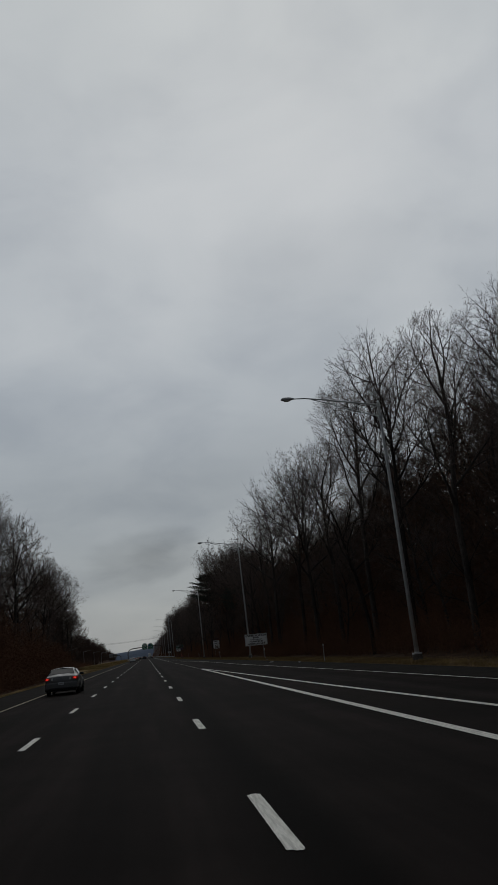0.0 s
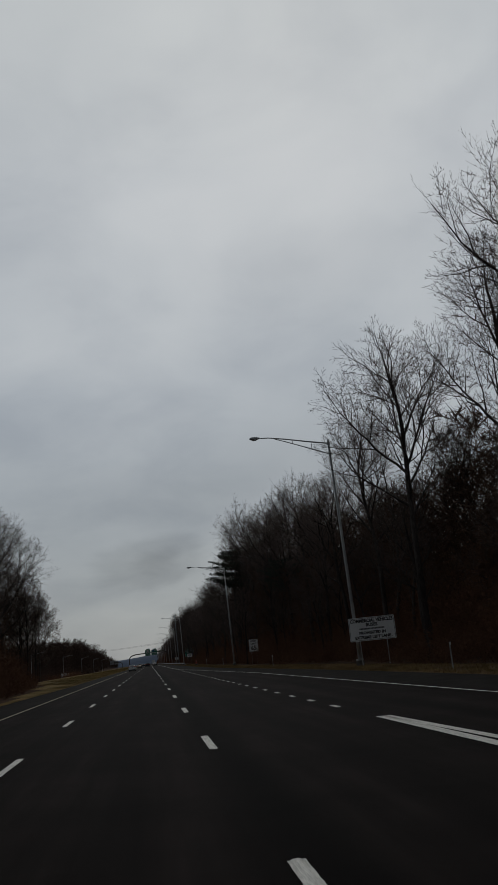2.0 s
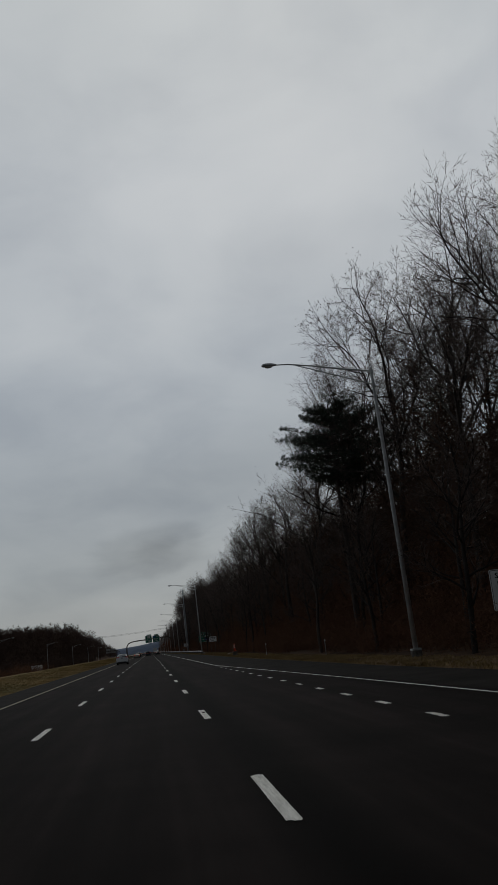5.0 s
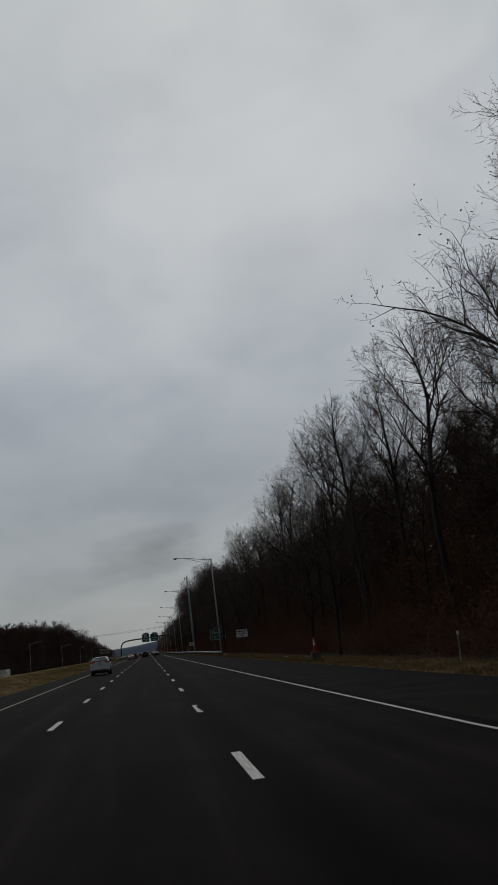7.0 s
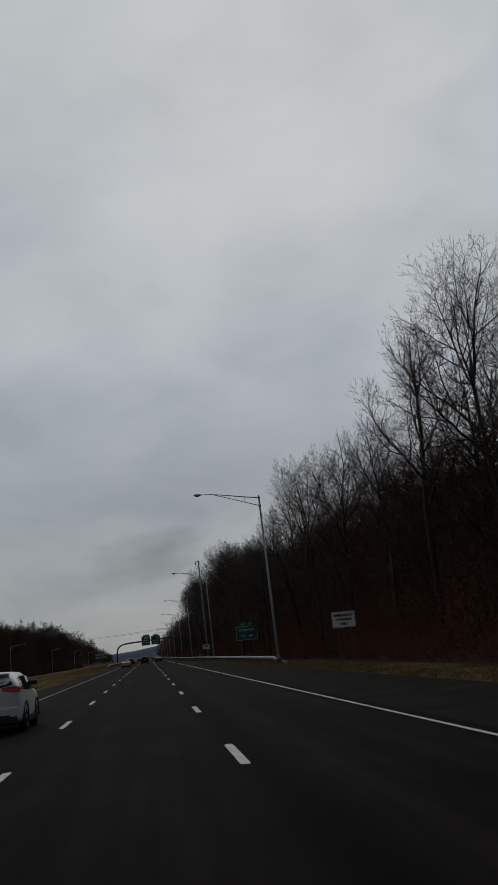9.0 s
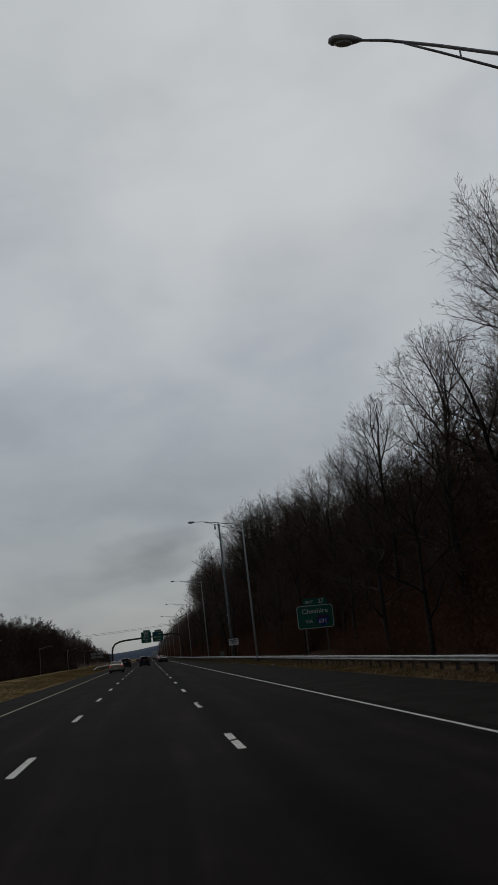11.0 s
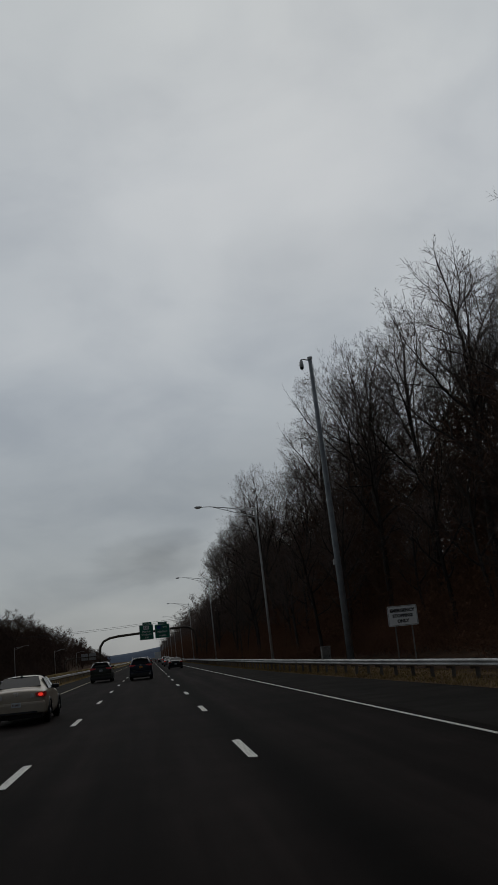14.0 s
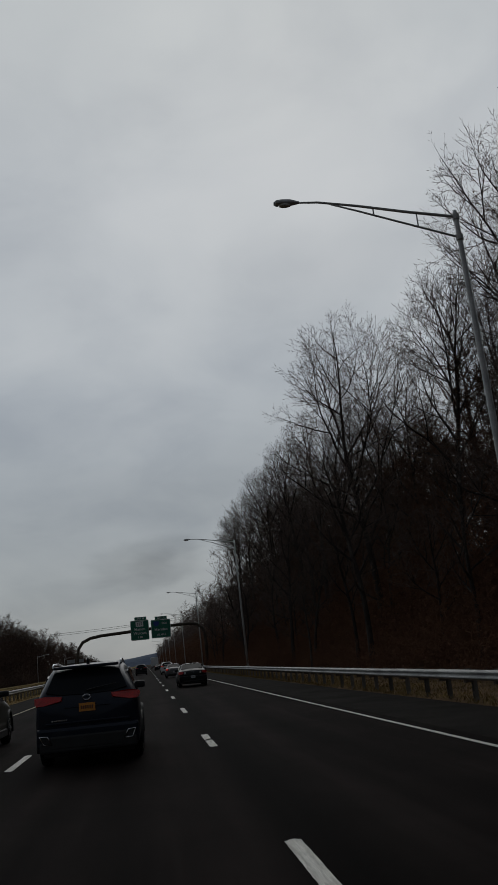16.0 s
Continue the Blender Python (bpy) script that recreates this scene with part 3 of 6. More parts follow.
        p = p + d * height * (fork + 0.17) / steps
        trunk.append(p)
    trunk = np.array(trunk)
    radii = r0 * np.linspace(1.0, 0.42, steps + 1)
    heavy.append((trunk, radii, 8))
    turn = rng.uniform(0, 6.28)
    for c in range(limbs + 1):
        last = c == limbs
        s = 1.0 if last else clear / (fork + 0.17) + (1 - clear / (fork + 0.17)) * (c + rng.uniform(0.2, 0.8)) / limbs
        k = min(int(s * steps), steps - 1)
        q = trunk[k] + (trunk[k + 1] - trunk[k]) * min(s * steps - k, 1.0)
        turn += 2.4 + rng.normal() * 0.3
        a = 0.1 if last else rng.uniform(0.85, 1.15) * (1.25 - 0.75 * s)
        e = np.array([math.cos(turn) * math.sin(a), math.sin(turn) * math.sin(a), math.cos(a)])
        full = min(max(way_out(q, e), 0.10 * height), 0.46 * height)
        bough(q, e, full * rng.uniform(0.86, 0.98), r0 * (0.44 if last else 0.5 * (1.15 - 0.5 * s)), 0, rng.uniform(0, 6.28))
    k = height / max(b[2] for a, b in hair)
    return [(p * k, r, m) for p, r, m in heavy], [(a * k, b * k, r) for a, b, r in fine], [(a * k, b * k) for a, b in hair]


def spike_mesh(name, fine, hair, mat, thick=1.0, wisp=0.007):
    """Branchlets as tapered blades, twigs as single slivers."""
    rng = np.random.default_rng(len(fine))
    p, q, r = np.array([f[0] for f in fine]), np.array([f[1] for f in fine]), np.array([f[2] for f in fine])
    u = np.cross(q - p, rng.normal(size=p.shape))
    u *= (thick / np.maximum(np.linalg.norm(u, axis=1), 1e-9))[:, None]
    w0, w1 = np.maximum(r, 0.007)[:, None], np.maximum(r * 0.8, 0.005)[:, None]
    quads = np.stack([p + u * w0, p - u * w0, q - u * w1, q + u * w1], 1).reshape(-1, 3)
    a, b = np.array([h[0] for h in hair]), np.array([h[1] for h in hair])
    v = np.cross(b - a, rng.normal(size=a.shape))
    v *= (thick * wisp / np.maximum(np.linalg.norm(v, axis=1), 1e-9))[:, None]
    slivers = np.stack([a + v, a - v, b], 1).reshape(-1, 3)
    n, m = len(fine), len(hair)
    verts = np.concatenate([quads, slivers])
    faces = [(4 * i, 4 * i + 1, 4 * i + 2, 4 * i + 3) for i in range(n)] + [(4 * n + 3 * i, 4 * n + 3 * i + 1, 4 * n + 3 * i + 2) for i in range(m)]
    return mesh_of(name, verts, faces, mat)


def leaf_mesh(name, tips, mat, rng, per=1, size=0.065):
    verts, faces = [], []
    for t in tips:
        for _ in range(per):
            c = np.asarray(t) + rng.normal(size=3) * 0.12
            a, b = unit(rng.normal(size=3)) * size, unit(rng.normal(size=3)) * size * 0.6
            o = len(verts)
            verts += [c - a, c + b * 0.8, c + a, c - b]
            faces.append((o, o + 1, o + 2, o + 3))
    return mesh_of(name, verts, faces, mat)


TREE_KINDS = {}


def tree_meshes(key, seed, leafy=0.0, thick=1.0, **how):
    heavy, fine, hair = grow(seed, 22.0, **how)
    made = [("trunk", tubes("trunk", heavy, BARK, True, False)), ("crown", spike_mesh("crown", fine, hair, TWIG, thick))]
    if leafy:
        rng = np.random.default_rng(seed + 50)
        made.append(("leaves", leaf_mesh("leaves", [q for p, q in hair if rng.uniform() < leafy and noise.noise(Vector(q) * 0.45) > 0.08], LEAF, rng)))
    TREE_KINDS[key] = made


def plant(key, x, y, height, turn, name, label, group, sink=0.15, lean=0.0, wide=1.0):
    k = height / 22.0
    root = thing(name, label, "tree", pose(x, y, ground_height(x, y) - sink, 0, lean, turn) @ Matrix.Diagonal((k * wide, k * wide, k, 1)), group)
    for pname, me in TREE_KINDS[key]:
        part(pname, me, None, root)
    return root


tree_meshes("tall_a", 11, clear=0.42, spread=0.20, limbs=8, dense=0.9)
tree_meshes("tall_b", 23, clear=0.36, spread=0.22, limbs=9, lumps=0.4, dense=0.86)
tree_meshes("tall_c", 37, clear=0.40, spread=0.23, limbs=9, fork=0.5, dense=0.88)
tree_meshes("tall_d", 43, clear=0.38, spread=0.21, limbs=7, fork=0.6, dense=0.9, lumps=0.45)
tree_meshes("broad", 41, clear=0.30, spread=0.25, limbs=10, fork=0.45, dense=0.86)
tree_meshes("oak", 53, leafy=0.30, clear=0.34, spread=0.25, limbs=8, fork=0.45, gnarl=0.15, rise=0.05, dense=0.86)
tree_meshes("slim_a", 61, thick=1.5, clear=0.25, spread=0.21, limbs=8, dense=0.68)
tree_meshes("stout_a", 83, thick=2.6, leafy=0.08, clear=0.16, spread=0.30, limbs=10, fork=0.5, dense=0.72, gnarl=0.13)
tree_meshes("stout_b", 89, thick=2.4, clear=0.24, spread=0.25, limbs=9, dense=0.72)
tree_meshes("slim_b", 67, thick=1.5, clear=0.30, spread=0.19, limbs=8, dense=0.68)
tree_meshes("slim_c", 71, thick=1.5, clear=0.18, spread=0.25, limbs=9, dense=0.68)

SKYLINE = [(-60, 18), (0, 18), (30, 20), (42, 21), (56, 23.5), (65, 23), (71, 19.5), (78, 19.5), (84, 22), (102, 22.5), (116, 21), (127, 19), (137, 16), (150, 17), (158, 21), (175, 21), (192, 22), (203, 25.8), (219, 25.8), (225, 22.5), (262, 22.5),
           (300, 20.5), (320, 19), (331, 15), (345, 16), (360, 19), (390, 21), (406, 17.5), (419, 20.5), (430, 18.5), (446, 19.5), (456, 22), (470, 24), (490, 25.5), (500, 26), (514, 25.5), (526, 23), (540, 23),
           (555, 24.5), (575, 29), (600, 30.5), (615, 28.5), (650, 25), (690, 20), (750, 22), (1000, 23), (2000, 24)]
LEFT_SKYLINE = [(-60, 20), (60, 22), (160, 21), (175, 15.5), (190, 13.5), (205, 12), (228, 9)]


# the wood's edge, tree by tree: x, y, height of the top over the road, kind, breadth
EDGE_TREES = [
    (19, -6, 19, "tall_a", 1.0), (19.5, 6, 19, "tall_b", 1.0), (19, 18, 18, "broad", 1.0), (19.2, 30, 18.4, "tall_c", 1.0), (19, 41, 20.4, "tall_d", 1.1), (19.6, 54, 24.6, "tall_c", 0.98),
    (19.6, 65, 24.2, "tall_a", 1.05), (19.2, 76, 21.6, "tall_b", 1.0), (19, 87, 23.4, "broad", 1.0), (19.6, 99, 22.8, "tall_d", 1.0), (18.8, 113, 23.4, "tall_c", 1.1), (19.2, 125, 20.6, "tall_a", 1.05),
    (19.2, 137, 18, "tall_b", 1.05), (19.2, 147, 19.2, "broad", 1.0), (19.8, 160, 23, "tall_c", 1.0), (19.6, 174, 23.2, "tall_d", 1.0), (19.4, 187, 24.5, "broad", 0.95), (19.8, 200, 26.5, "tall_c", 1.0),
    (18.8, 212, 29, "oak", 0.95), (19.6, 224, 27, "broad", 0.95), (17.9, 240.5, 25, "oak", 1.0), (19.6, 248, 20, "tall_b", 1.0), (18, 257, 20.6, "tall_a", 1.1), (18.7, 267, 19.5, "tall_d", 1.0), (18.2, 277, 21.2, "tall_c", 1.05), (18.4, 289, 21, "tall_b", 1.1),
    (18.4, 308, 21.8, "broad", 0.98), (18.4, 320, 21.5, "tall_d", 1.0), (18.8, 331, 18, "tall_b", 1.1), (18.4, 344, 20.2, "tall_c", 1.05), (19, 361, 22.4, "broad", 0.95), (19.2, 376, 20.6, "tall_a", 1.0), (19.2, 391, 20.6, "tall_d", 1.0),
    (19.8, 403, 19.4, "tall_a", 1.0), (19.8, 414, 20.2, "tall_c", 1.0), (20.3, 429, 19.9, "tall_b", 1.1), (20.3, 440, 22.6, "oak", 0.85), (20.4, 451, 25, "oak", 0.85), (20.6, 461, 25.4, "tall_c", 1.0), (21, 473, 25.6, "tall_d", 1.0),
    (20.3, 484, 28, "broad", 0.98), (20.4, 494, 30.2, "oak", 0.9), (21, 509, 28, "tall_c", 1.0), (20.4, 521, 25, "tall_a", 1.0), (17.9, 533, 27, "broad", 1.06), (19.6, 546, 23.5, "tall_b", 1.0), (19, 558, 26, "tall_d", 1.0),
    (19.4, 572, 27, "tall_a", 1.0), (19.6, 586, 27, "tall_b", 1.0), (19.6, 602, 28, "broad", 0.9), (19.6, 620, 28.6, "tall_c", 1.0), (19.6, 634, 28, "tall_b", 1.0)]

EDGE_TOPS = [(y, top) for x, y, top, key, wide in EDGE_TREES]


def build_woods():
    rng = random.Random(17)
    edge_label, deep_label = "tall leafless deciduous tree at the wood's edge", "bare grey tree deep inside the roadside wood"
    for x, y, top, key, wide in EDGE_TREES:
        label = "leafless oak with a few withered brown leaves" if key == "oak" else edge_label
        plant(key, x, y, top - ground_height(x, y), rng.uniform(0, 360), "tree", label, "trees of the roadside wood", lean=rng.uniform(-2.5, 2.5), wide=wide)
    for x, y, h in ((20.5, 316, 17.5), (21.2, 326, 17), (21.5, 306, 17), (21.0, 336, 14.5)):
        plant("slim_c", x, y, h, y * 3 % 360, "tree", "low-branched bare tree inside the wood's edge", "trees of the roadside wood", wide=1.2)
    y = -12.0
    while y < 640:
        h = lerp_table(EDGE_TOPS, y)
        plant(rng.choice(["broad", "tall_b", "slim_c", "slim_c"]), 22.5 + rng.uniform(0, 5), y, h * rng.uniform(0.70, 0.88), rng.uniform(0, 360), "tree", deep_label,
              "trees of the roadside wood", lean=rng.uniform(-3, 3))
        y += rng.uniform(5, 7.5)
    # smaller understorey trees along the edge
    y = -10.0
    while y < 640:
        edge = lerp_table(PAVE_RIGHT, y)
        clear_of_sign = any(s0 - 14 < y < s0 + 2 for s0 in (410, 454, 473, 320, 112))
        plant(rng.choice(["slim_a", "slim_c", "slim_b"]), edge + rng.uniform(9.5 if clear_of_sign else 4.5, 11), y, rng.uniform(8.0, 14.5), rng.uniform(0, 360), "sapling",
              "young bare understorey tree among the brush", "saplings along the wood's edge", lean=rng.uniform(-6, 4), wide=1.25)
        y += rng.uniform(4.6, 7.4)
    # median wood beside the passing lane
    for x, y, h, key in ((-17.0, 79, 20.5, "broad"), (-15.0, 191, 11.0, "stout_a"), (-14.6, 183, 13.0, "stout_a"), (-15.2, 174, 16.0, "stout_b"), (-15.4, 162, 19.0, "broad"), (-18.5, 187, 13.5, "stout_b"),
                         (-19, 170, 18.0, "tall_c"), (-14.2, 172, 12.0, "stout_a"), (-17.5, 179, 13.0, "stout_a")):
        plant(key, x, y, h, y * 5 % 360, "tree", "leafless tree in the grassy median wood", "trees of the median wood", wide=1.05 if "stout" in key else 1.22)
    y = 20.0
    while y < 193:
        h = lerp_table(LEFT_SKYLINE, y)
        edge = lerp_table(MEDIAN_BRUSH, y)
        for x in (-15.2 - rng.uniform(0, 2.0), -21.0 - rng.uniform(0, 4)):
            key = "oak" if 164 < y else rng.choice(["stout_b", "tall_c", "broad", "stout_b"])
            plant(key, x, y + rng.uniform(-2, 2), h * rng.uniform(0.85, 1.03), rng.uniform(0, 360), "tree",
                  "leafless tree with a few withered leaves" if key == "oak" else "leafless tree in the grassy median", "trees of the median wood", lean=rng.uniform(-1, 3), wide=rng.uniform(0.9, 1.05))
        plant(rng.choice(["slim_a", "slim_c"]), edge - 3.5 - rng.uniform(0, 2), y + 2, rng.uniform(5.5, 9), rng.uniform(0, 360), "sapling", "young bare tree in the median brush",
              "saplings of the median wood", wide=1.2)
        y += rng.uniform(9.5, 12.0)


def far_wood(name, spots, label, width=0.05, twig_count=150, seed=1, mat=TWIG, low=0.2):
    """Uncounted trees far from the road: slivers for stems, limbs and twigs, in one mesh."""
    rng = np.random.default_rng(seed)
    a, b, r = [], [], []
    for x, y, h in spots:
        base = np.array([x, y, ground_height(x, y) - 0.2])
        for _ in range(rng.integers(1, 4)):
            top = base + np.array([rng.normal() * 0.10 * h, rng.normal() * 0.10 * h, h * rng.uniform(0.75, 0.97)])
            a.append(base), b.append(top), r.append(0.006 * h)
            n = 16
            s = rng.uniform(low, 0.97, n)
            p = base + (top - base) * s[:, None]
            ang = rng.uniform(0, 2 * np.pi, n)
            L = h * 0.26 * (1.15 - np.maximum(s, 0.15))
            q = p + np.stack([np.cos(ang) * L, np.sin(ang) * L, L * rng.uniform(0.5, 1.5, n)], 1)
            a.extend(p), b.extend(q), r.extend([0.045] * n)
            m = twig_count
            k = rng.integers(0, n, m)
            t = rng.uniform(0.15, 1, m)
            p2 = p[k] + (q[k] - p[k]) * t[:, None]
            q2 = p2 + rng.normal(size=(m, 3)) * np.array([0.036, 0.036, 0.03]) * h + np.array([0, 0, 0.02 * h])
            a.extend(p2), b.extend(q2), r.extend([width * 0.5] * m)
    a, b, r = np.array(a), np.array(b), np.array(r)
    d = b - a
    u = np.cross(d, rng.normal(size=d.shape))
    u *= (r / np.maximum(np.linalg.norm(u, axis=1), 1e-9))[:, None]
    n = len(a)
    verts = np.empty((n * 3, 3))
    verts[0::3], verts[1::3], verts[2::3] = a + u, a - u, b
    me = bpy.data.meshes.new(name)
    me.vertices.add(n * 3)
    me.vertices.foreach_set("co", verts.ravel())
    me.loops.add(n * 3)
    me.loops.foreach_set("vertex_index", np.arange(n * 3))
    me.polygons.add(n)
    me.polygons.foreach_set("loop_start", np.arange(0, n * 3, 3))
    me.materials.append(mat)
    me.update()
    me.validate()
    tagged(new(name, me), label, "woods", kind="stuff")


def build_far_woods():
    rng = random.Random(77)
    spots = []
    y = -20.0
    while y < 760:
        for _ in range(3):
            spots.append((29 + rng.uniform(0, 26), y + rng.uniform(-3, 3), lerp_table(SKYLINE, y) * rng.uniform(0.58, 0.82)))
        y += 5.0
    far_wood("deep_wood", spots, "bare trees deep in the roadside wood", 0.10, 120, 2, FAR_TWIG)
    spots = []
    y = -20.0
    while y < 650:
        x = max(lerp_table(PAVE_RIGHT, y) + 10.5, 21.0)
        for reach in (5, 8):
            spots.append((x + rng.uniform(0, reach), y + rng.uniform(-2, 2), min(lerp_table(EDGE_TOPS, y), 22.0) * rng.uniform(0.60, 0.88)))
        spots.append((x + rng.uniform(0, 9), y + rng.uniform(-2, 2), rng.uniform(11, 16.5)))
        spots.append((x + rng.uniform(-2, 3), y + rng.uniform(-2, 2), rng.uniform(10, 14)))
        y += 2.9
    far_wood("inner_wood", spots, "crowded bare young growth inside the roadside wood", 0.085, 230, 6, FAR_TWIG, 0.05)
    spots = []
    y = 8.0
    while y < 190:
        for reach in (4, 8, 14):
            spots.append((-17.0 - rng.uniform(0, reach), y + rng.uniform(-2, 2), lerp_table(LEFT_SKYLINE, y) * rng.uniform(0.5, 0.76)))
        y += 3.5
    far_wood("median_wood", spots, "crowded bare growth inside the median wood", 0.09, 130, 9, FAR_TWIG, 0.05)
    spots = []
    y = 640.0
    while y < 1700:
        for x in (17 + rng.uniform(0, 4), 22 + rng.uniform(0, 6), 30 + rng.uniform(0, 12)):
            spots.append((x, y + rng.uniform(-3, 3), lerp_table(SKYLINE, y) * rng.uniform(0.82, 1.05)))
        y += 6.0 if y < 900 else 12.0
    far_wood("distant_wood", spots, "leafless roadside wood far along the highway", 0.085, 150, 3)
    spots = []
    y = 360.0
    while y < 1750:
        for x in (-56 - rng.uniform(0, 6), -64 - rng.uniform(0, 8), -75 - rng.uniform(0, 14)):
            rise = ground_height(x, y) + 2.7
            spots.append((x, y + rng.uniform(-4, 4), max(7.0, lerp_table(FAR_LEFT, y) * 1.12 - rise) * rng.uniform(0.82, 1.0)))
        y += 3.2 if y < 700 else 4.2 if y < 1000 else 9.0
    far_wood("hillside_wood", spots, "brown leafless wood beyond the opposite carriageway", 0.095, 420, 4, HILL_TWIG, 0.02)


def pine_meshes():
    rng = np.random.default_rng(8)
    trunk = [(np.array([[0, 0, 0], [0.1, 0, 6], [0.25, 0.1, 12], [0.2, 0.2, 18.0]]), np.array([0.24, 0.2, 0.13, 0.04]), 8)]
    tufts = []
    for tier in range(7):
        # flat plates of foliage with gaps between them
        z = 12.2 + tier * 0.88 + rng.uniform(-0.2, 0.2)
        reach = (3.6, 4.5, 4.7, 4.6, 4.3, 3.6, 2.2)[tier]
        for k in range(9):
            a = rng.uniform(0, 2 * math.pi)
            length = reach * rng.uniform(0.6, 1.1)
            d = np.array([math.cos(a), math.sin(a), rng.uniform(0.0, 0.16)])
            foot = np.array([0.2, 0.1, z + rng.uniform(-0.25, 0.25)])
            pts = np.array([foot + d * length * s + np.array([0, 0, 0.45 * s * s]) for s in (0, 0.35, 0.7, 1.0)])
            trunk.append((pts, np.array([0.055, 0.04, 0.025, 0.012]), 4))
            side = np.array([-d[1], d[0], 0.0])
            for s in rng.uniform(0.25, 1.0, 46):
                at = foot + d * length * s + np.array([0, 0, 0.45 * s * s]) + side * rng.normal() * 0.62 * (1.15 - 0.6 * s)
                tufts.append(at + rng.normal(size=3) * np.array([0.1, 0.1, 0.10]))
    tufts = np.repeat(np.array(tufts), 26, axis=0)
    n = len(tufts)
    tufts = tufts + rng.normal(size=(n, 3)) * 0.055
    v = rng.normal(size=(n, 3)) * np.array([1.0, 1.0, 0.7]) + np.array([0, 0, 0.6])
    v *= (rng.uniform(0.10, 0.20, n) / np.linalg.norm(v, axis=1))[:, None]
    w = np.cross(v, rng.normal(size=(n, 3)))
    w *= (0.015 / np.maximum(np.linalg.norm(w, axis=1), 1e-9))[:, None]
    verts = np.stack([tufts - w, tufts + w, tufts + v], 1).reshape(-1, 3)
    faces = np.arange(3 * n).reshape(-1, 3).tolist()
    TREE_KINDS["pine"] = [("trunk", tubes("trunk", trunk, BARK, True, False)), ("crown", mesh_of("crown", verts, faces, NEEDLE))]


def build_pines():
    pine_meshes()
    for x, y, h in ((17.4, 221.5, 24.8), (20.2, 226.5, 24.5), (19.5, 176, 16)):
        plant("pine", x, y, h, y * 7 % 360, "pine_tree", "dark green pine with layered boughs", "pines of the roadside wood")


# ---- undergrowth and grass ----
def thicket_mesh(seed, length, depth, tall, stems, leaf, per=6, mat=BRUSH):
    """Tangled stems, briars and withered leaves."""
    rng = np.random.default_rng(seed)

    def across(d, size):
        u = np.cross(d, rng.normal(size=d.shape))
        return u * (size / np.maximum(np.linalg.norm(u, axis=1), 1e-9))[:, None]
    p = np.stack([rng.uniform(0, depth, stems), rng.uniform(0, length, stems), np.full(stems, -0.1)], 1)
    h = tall * rng.uniform(0.35, 1.0, stems) * (0.45 + 0.55 * np.minimum(p[:, 0] / depth * 2.2, 1))
    top = p + np.stack([rng.normal(size=stems) * 0.5, rng.normal(size=stems) * 0.5, h], 1)
    d = top - p
    u = across(d, rng.uniform(0.012, 0.035, stems))
    k = np.repeat(np.arange(stems), 9)
    a = p[k] + d[k] * rng.uniform(0.1, 1, len(k))[:, None]
    b = a + rng.normal(size=a.shape) * np.array([0.6, 0.6, 0.4]) + np.array([0, 0, 0.25])
    w = across(b - a, np.full(len(a), 0.011))
    j = np.repeat(np.arange(len(a)), per)
    c = a[j] + (b - a)[j] * rng.uniform(0.2, 1, len(j))[:, None] + rng.normal(size=(len(j), 3)) * 0.24
    e = across(rng.normal(size=c.shape), leaf * rng.uniform(0.6, 1.4, len(j)))
    f = across(e, np.full(len(j), leaf * 0.4))
    tris = [np.stack(t, 1).reshape(-1, 3) for t in ((p + u, p - u, top), (a + w, a - w, b), (c - e, c + f, c + e))]
    verts = np.concatenate(tris)
    return mesh_of("undergrowth", verts, np.arange(len(verts)).reshape(-1, 3).tolist(), mat)


def build_undergrowth():
    rng = random.Random(31)
    near = [thicket_mesh(s, 14.0, 4.5, 3.2, 170, 0.085) for s in (1, 2, 3)]
    deep = [thicket_mesh(s, 14.0, 8.0, 9.0, 330, 0.14, 7) for s in (4, 5)]

    def lay(me, x, y, m=1.0, flip=False, high=1.0):
        ob = new("undergrowth", me)
        ob.matrix_basis = pose(x, y, ground_height(x + (2 if not flip else -2), y + 7) - 0.1, 0, 0, 0) @ Matrix.Diagonal((-1 if flip else 1, m, high, 1))
        tagged(ob, "tangled leafless brush and briars below the trees", "undergrowth", "brush of the roadside", "stuff")
    y = -20.0
    while y < 650:
        e = lerp_table(PAVE_RIGHT, y + 7)
        clear_ = 2.4 if 452 < y + 7 < 482 else 3.6 if 392 < y + 7 < 420 else 0.0
        lay(rng.choice(near), e + 4.1 + clear_ + rng.uniform(-0.4, 0.8), y, high=rng.uniform(0.7, 1.15))
        lay(rng.choice(deep), e + 6.9 + clear_ + rng.uniform(0, 1), y + rng.uniform(0, 3), high=rng.uniform(0.9, 1.2))
        y += 13.0
    while y < 1500:
        lay(rng.choice(deep), 12.5, y, 1.9, high=1.2)
        y += 26
    y = 10.0
    while y < 186:
        k = 1.0 if y < 150 else 0.8
        e = lerp_table(MEDIAN_BRUSH, y + 10)
        lay(rng.choice(near), e - rng.uniform(0, 0.4), y, flip=True, high=0.8 * k)
        lay(rng.choice(deep), e - 1.6 - rng.uniform(0, 0.8), y, flip=True, high=0.85 * k)
        lay(rng.choice(deep), e - 8 - rng.uniform(0, 1), y, flip=True, high=1.05 * k)
        y += 12.0
    # low scrub behind the crest of the median bank
    for x, y, high in ((-17.5, 297, 0.85), (-19.5, 309, 1.0), (-18, 322, 0.85), (-23, 303, 1.1), (-23.5, 318, 1.1), (-21, 333, 0.8)):
        lay(rng.choice(near), x, y, flip=True, high=high)


